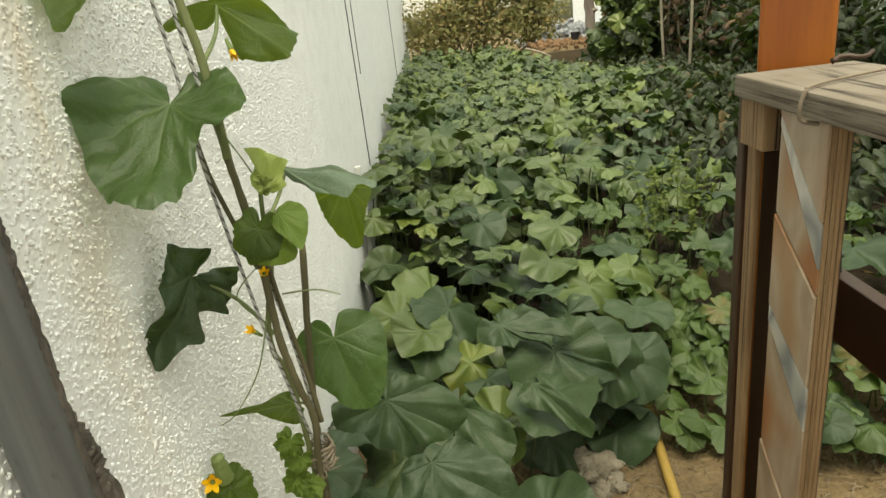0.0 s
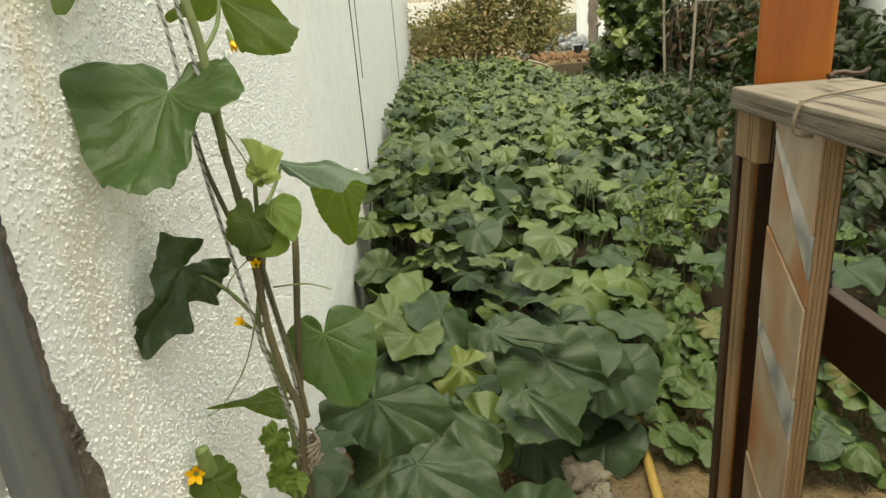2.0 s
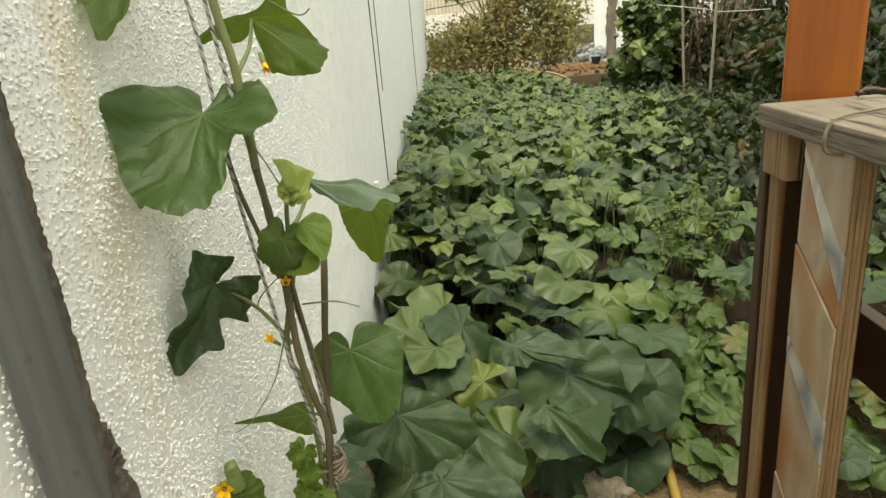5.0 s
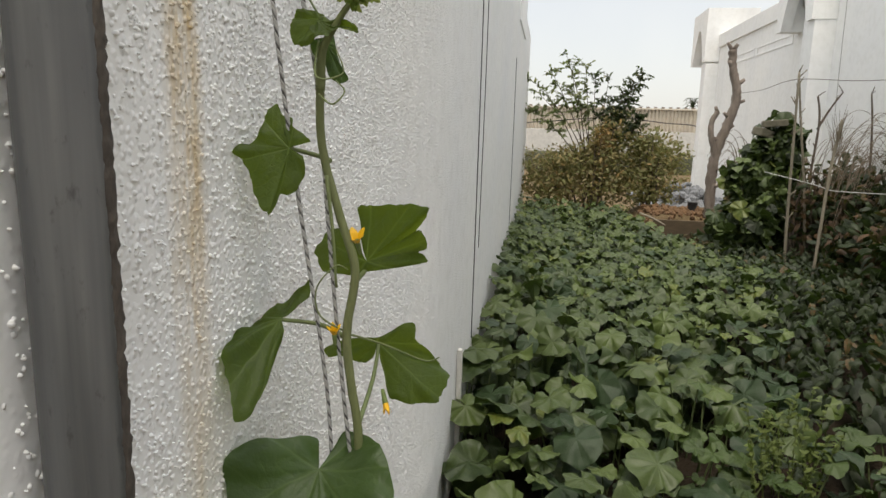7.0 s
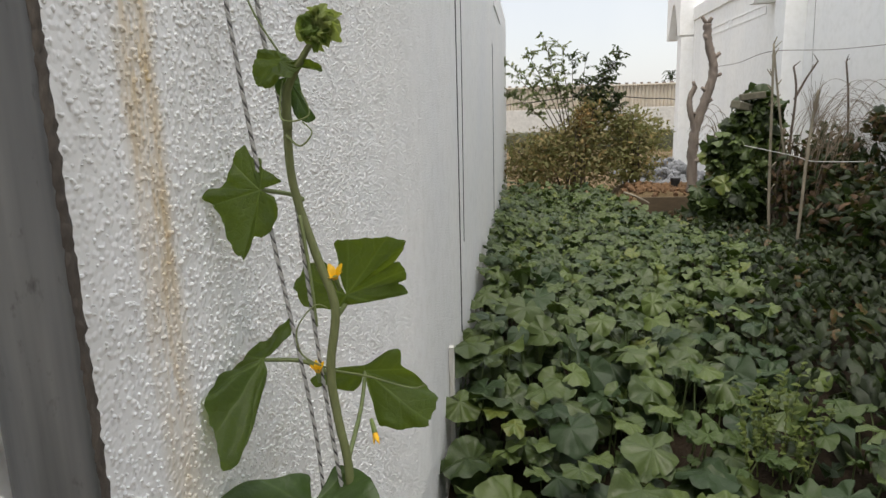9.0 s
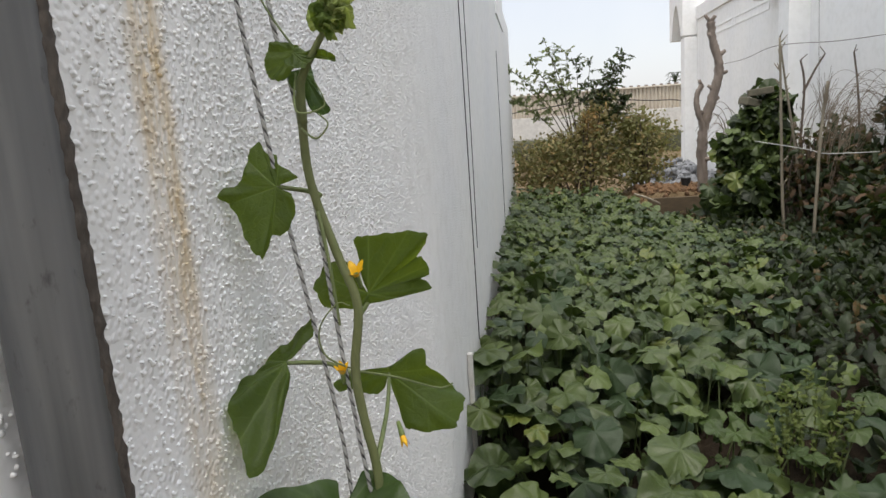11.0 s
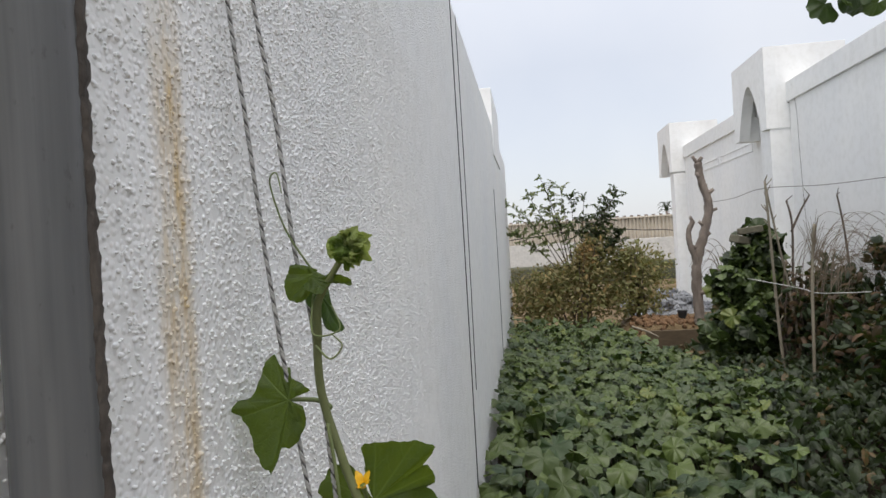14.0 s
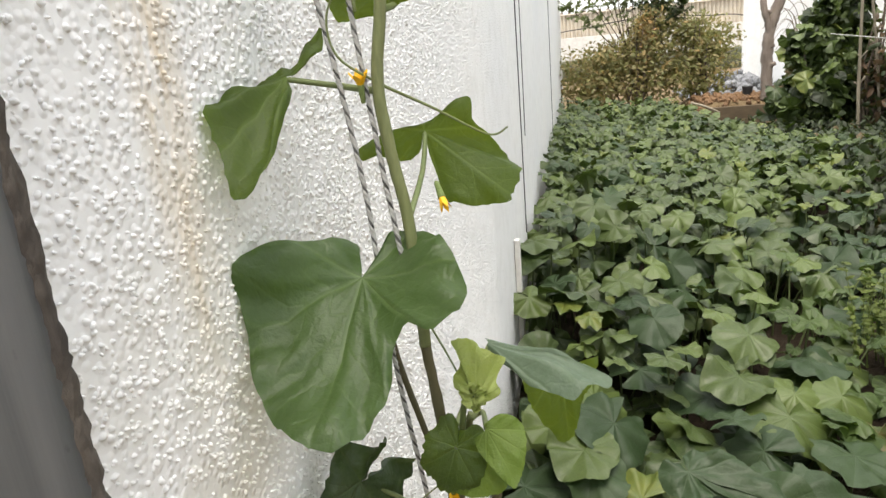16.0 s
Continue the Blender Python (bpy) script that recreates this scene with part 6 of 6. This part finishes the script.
tagged(part("wall_wire", bm, M_TWIG), "thin dark wire strung from the tree over the cane", "wire")
bm = tube([(EX - 0.032, 9.50, 3.24), (EX - 0.004, 9.47, 2.95), (EX - 0.004, 9.45, 2.6), (EX - 0.004, 9.40, 1.9), (EX - 0.004, 9.3, 1.2)], 0.0018, 0.0018, 5, 6)
tagged(part("wall_wire", bm, M_TWIG), "thin line running down the white wall", "wire")

# yellow-green weed in the bed
wd = thing("yellow_weed", (0.86, 4.45, soil(0.86, 4.45)), "feathery yellow-green weed among the leaves", "weed")
bm, poses = bmesh.new(), []
rnd = random.Random(17)
for i in range(18):
    a = Vector((0.86 + rnd.uniform(-.14, .14), 4.45 + rnd.uniform(-.14, .14), soil(.86, 4.45) + 0.12))
    b = a + Vector((rnd.uniform(-.07, .07), rnd.uniform(-.07, .07), rnd.uniform(.16, .42)))
    pts = spline([a, a.lerp(b, .5) + Vector((rnd.uniform(-.02, .02), 0, 0)), b], 6)
    tube_into(bm, pts, 0.0025, 0.001, 4, 0, 0, 0, False)
    for p in pts[3:]:
        for j in range(2):
            d = Vector((rnd.gauss(0, 1), rnd.gauss(0, 1), rnd.uniform(.2, 1)))
            poses.append(leaf_pose(p, d, (rnd.gauss(0, .5), -0.4, 1), rnd.uniform(0.010, 0.020)))
under(part("stalk_tuft", bm, M_WEED, kind="stuff"), wd)
ob = many_leaves("weed_leaves", gd, poses, [M_WEED])
ob["kind"] = "stuff"
under(ob, wd)

# ---- pruned tree, raised bed edge, bush and sapling at the far end ----
tree = thing("pruned_tree", (1.88, 10.0, soil(1.88, 10.0)), "leafless pruned tree with grey bark and cut stubs", "tree")
TRUNK = [(1.854, 10.0, 0.630), (1.854, 10.0, 0.755), (1.842, 10.0, 1.092), (1.864, 10.0, 1.380), (1.942, 10.0, 1.646), (2.021, 10.0, 1.937), (2.007, 10.0, 2.134), (1.954, 10.0, 2.316), (1.933, 10.0, 2.514)]
under(part("trunk", tube(TRUNK, 0.060, 0.042, 12, 7, 0.17, 3), M_BARK), tree)
under(part("limb", tube([(1.873, 9.98, 1.177), (1.841, 9.98, 1.389), (1.788, 9.98, 1.576), (1.783, 9.98, 1.721), (1.834, 9.98, 1.836)], 0.036, 0.028, 10, 7, 0.18, 5), M_BARK), tree)
bm = bmesh.new()
rnd = random.Random(2)
for p, d, r in (((2.021, 10, 1.937), (0.09, -0.03, 0.03), 0.024), ((2.007, 10, 2.134), (0.08, -0.02, 0.06), 0.028), ((1.954, 10, 2.316), (-0.05, -0.02, 0.08), 0.032), ((1.933, 10, 2.501), (-0.06, 0, 0.09), 0.024), ((1.933, 10, 2.501), (0.04, -0.03, 0.07), 0.028), ((1.942, 10, 1.646), (0.08, -0.02, 0.05), 0.032), ((1.838, 10, 1.823), (-0.03, -0.02, 0.07), 0.024), ((1.865, 10, 1.519), (-0.06, -0.02, 0.03), 0.028), ((1.855, 10, 0.992), (0.06, -0.05, 0.02), 0.032), ((1.962, 10, 1.776), (-0.06, -0.02, 0.05), 0.024)):
    p, d = Vector(p), Vector(d)
    tube_into(bm, [p, p + d * 0.6, p + d], r, r * 0.7, 8, 0, 0.12, 3)
under(part("stub_cuts", bm, M_BARK, kind="stuff"), tree)
tagged(part("edging_board", box((1.20, 9.745, 0.42), (1.90, 9.785, 0.615), 0.006), M_PLANK, smooth=False), "brown wooden board edging the raised soil", "board")
bm = bmesh.new()
for i in range(260):
    x, y, s = rnd.uniform(1.15, 2.1), rnd.uniform(9.85, 10.6), rnd.uniform(0.008, 0.045)
    for v in bmesh.ops.create_icosphere(bm, subdivisions=1, radius=s)["verts"]:
        v.co = v.co * rnd.uniform(0.7, 1.2) + Vector((x, y, soil(x, y) + s * 0.4))
tagged(part("dirt_clods", bm, M_DIRT, smooth=False), "reddish brown clods of dug soil", "soil", kind="stuff")
tagged(part("fallen_stick", tube([(1.02, 9.55, 0.70), (1.15, 9.45, 0.66), (1.27, 9.38, 0.60)], 0.014, 0.009, 7, 5, 0.1), M_BAMBOO), "short fallen stick on the leaves", "stick")
bm = bmesh.new()
for i in range(500):
    x, y, s = rnd.uniform(1.5, 2.75), rnd.uniform(11.8, 14.8), rnd.uniform(0.03, 0.09)
    z = soil(x, min(y, 14)) + 0.35 * math.exp(-((x - 2.2) / 0.5) ** 2 - ((y - 13.4) / 1.0) ** 2) * rnd.uniform(0.2, 1)
    for v in bmesh.ops.create_icosphere(bm, subdivisions=1, radius=s)["verts"]:
        v.co = v.co * rnd.uniform(0.7, 1.2) + Vector((x, y, z))
tagged(part("gravel_heap", bm, M_GRAVEL, smooth=False), "heap of grey stone rubble", "gravel", kind="stuff")
pot = tagged(part("black_bucket", tube([(1.74, 10.35, soil(1.74, 10.35) - 0.02), (1.74, 10.35, soil(1.74, 10.35) + 0.06), (1.74, 10.35, soil(1.74, 10.35) + 0.11)], 0.045, 0.062, 16, 4), M_BLACK), "small black plastic plant pot", "pot")

gs = [leaf_grid(400 + i, per=1, rings=(1.0,), lobe=0.0, teeth=0.0, sinus=0.1, droop=0.2, fold=rnd.uniform(-.3, .3), wave=0.05, aspect=0.5, point=0.2) for i in range(6)]
BUSH = [((0.02, 10.9, 0.95), (0.45, 0.5, 0.42)), ((0.62, 10.9, 1.05), (0.48, 0.5, 0.50)), ((1.28, 10.95, 1.00), (0.48, 0.5, 0.50)), ((1.40, 11.1, 1.30), (0.38, 0.4, 0.30)), ((0.75, 11.0, 1.40), (0.36, 0.4, 0.32)), ((0.25, 11.0, 1.2), (0.3, 0.4, 0.25)), ((0.80, 10.95, 1.68), (0.24, 0.3, 0.26)), ((1.15, 10.95, 1.5), (0.3, 0.3, 0.22))]
shrub("flowering_bush", (0.5, 10.9), [c for c in BUSH if c[0][0] < 1.1], 6400, 0.036, gs, [M_BUSH, M_OLIVE, M_OLIVE, M_BUSH], "dense olive and rust coloured bush", "bush", 16, 51)
shrub("olive_bush", (1.3, 10.95), [c for c in BUSH if c[0][0] > 1.1], 3600, 0.036, gs, [M_OLIVE, M_OLIVE, M_BUSH, M_OLIVE], "dense olive green bush with fine leaves", "bush", 12, 53)
shrub("rusty_twigs", (0.62, 10.7), [((0.66, 10.75, 1.48), (0.17, 0.15, 0.22))], 420, 0.03, gs, [M_BUSHRUST, M_BUSH], "rust-orange dying twigs in the bush", "bush", 6, 52)
sap = thing("sapling", (0.55, 11.0, soil(0.55, 11.0)), "thin sapling with sparse feathery leaves above the bush", "sapling")
bm, poses, pick = bmesh.new(), [], []
rnd = random.Random(61)
for k, (tx, tz) in enumerate(((-0.33, 2.25), (-0.22, 2.08), (-0.05, 2.35), (0.12, 2.56), (0.20, 2.45), (0.38, 2.38), (0.52, 2.30), (0.68, 2.25), (0.80, 2.0), (0.98, 2.05), (1.12, 2.30), (1.02, 2.18), (-0.28, 1.85), (0.30, 2.0), (0.9, 1.75), (1.1, 1.65), (1.2, 1.8))):
    a = Vector((0.55 + rnd.uniform(-.12, .12), 11.0, 1.1))
    b = Vector((tx, 10.85 + rnd.uniform(-.2, .2), tz))
    pts = spline([a, a.lerp(b, .5) + Vector((rnd.uniform(-.05, .05), 0, .10)), b], 9)
    tube_into(bm, pts, 0.008, 0.002, 5, 0, 0, 0, False)
    for p in pts[8:]:
        for j in range(1 + (k % 2 == 0) + (k > 8)):
            q = p + Vector((rnd.uniform(-.16, .16), rnd.uniform(-.1, .1), rnd.uniform(-.05, .13)))
            tw = [p, p.lerp(q, .5) + Vector((0, 0, .015)), q]
            tube_into(bm, tw, 0.003, 0.0015, 3, 0, 0, 0, False)
            for s in range(7):
                c = p.lerp(q, 0.2 + 0.8 * s / 6)
                poses.append(leaf_pose(c, (rnd.gauss(0, 1), rnd.gauss(0, 1), rnd.gauss(-.1, .6)), (rnd.gauss(0, .5), rnd.gauss(-.3, .5), 1), rnd.uniform(0.022, 0.046)))
                pick.append(1 if k < 6 or k in (12, 13) else 0)
under(part("twig_work", bm, M_TWIG, kind="stuff"), sap)
ob = many_leaves("leaves", gs, poses, [M_SAPLING, M_SAPLIGHT], pick)
ob["kind"] = "stuff"
under(ob, sap)

# ---- beyond the yard: road wall, louvred fence, verge ----
fence = thing("road_fence", (2.0, 25.0, 0.3), "long cream corrugated fence beyond the yard", "fence")
bm = bmesh.new()
verts = []
for i in range(601):
    x = -12 + 0.06 * i
    dy = 0.05 if i % 2 else -0.05
    verts.append((bm.verts.new((x, 25 + dy, 0.2)), bm.verts.new((x, 25 + dy, 2.30))))
for a, b in zip(verts, verts[1:]):
    bm.faces.new((a[0], b[0], b[1], a[1]))
under(part("corrugated_sheet", bm, M_FENCE, smooth=False), fence)
under(part("top_rail", box((-12, 24.93, 2.30), (24, 25.07, 2.35), 0.01), M_FENCE, smooth=False), fence)
bm = bmesh.new()
for i in range(150):
    x = -12 + 0.24 * i
    box_into(bm, (x, 24.97, 2.35), (x + 0.10, 25.03, 2.40))
under(part("fence_caps", bm, M_BARK, smooth=False, kind="stuff"), fence)
tagged(part("road_wall", box((-14, 24.4, 0.2), (26, 24.9, 1.60), 0.02), M_ROADWALL, smooth=False), "long pale low wall along the road", "wall", kind="structure")
bm = tube([(-1.9, 24.38, 0.3), (-1.2, 24.38, 1.60), (0.2, 24.38, 1.86), (1.9, 24.38, 2.0), (3.6, 24.38, 1.88), (4.9, 24.38, 1.66), (5.6, 24.38, 0.3)], 0.016, 0.016, 6, 10)
tagged(part("arched_line", bm, M_BLACK), "thin dark arch in front of the road wall", "arch")
bm = box((-14, 21.5, 0.3), (26, 22.3, 0.95), 0.1)
tagged(part("far_verge", bm, M_HEDGE), "dark planted verge along the road", "verge", kind="structure")
palm = thing("far_palm", (11.6, 60.0, 0.5), "distant palm top above the road fence", "palm")
bm = bmesh.new()
tube_into(bm, [Vector((11.6, 60, 0.3)), Vector((11.6, 60, 3.6))], 0.12, 0.10, 8)
under(part("trunk", bm, M_BARK), palm)
bm = bmesh.new()
for i in range(30):
    a = 2 * math.pi * i / 30
    c = Vector((11.6, 60, 3.6))
    e = Vector((math.cos(a), math.sin(a) * 0.5, 0))
    tube_into(bm, spline([c, c + e * 0.35 + Vector((0, 0, 0.2 + 0.3 * (i % 3))), c + e * 0.8 + Vector((0, 0, -0.1 + 0.3 * (i % 3)))], 5), 0.035, 0.01, 4)
under(part("fronds", bm, M_DARKLEAF), palm)
# a bough with leaves hanging in from above the bed
bg_ob = thing("hanging_creeper", (0.9, 4.0, 2.36), "few green leaves of a creeper hanging from a wire", "creeper")
under(part("wire", tube([(-0.34, 4.3, 2.80), (0.9, 4.05, 2.40), (2.83, 3.7, 2.75)], 0.003, 0.003, 5, 10), M_BLACK), bg_ob)
rnd = random.Random(3)
poses = [leaf_pose((0.87 + rnd.uniform(-.09, .09), 4.03 + rnd.uniform(-.05, .05), 2.36 + rnd.uniform(-.06, .05)), (rnd.gauss(0, 1), rnd.gauss(0, .6), -0.8), (rnd.gauss(0, .4), -0.8, 0.5), rnd.uniform(0.03, 0.055)) for _ in range(12)]
ob = many_leaves("leaves", gl, poses, [M_MELON])
under(ob, bg_ob)
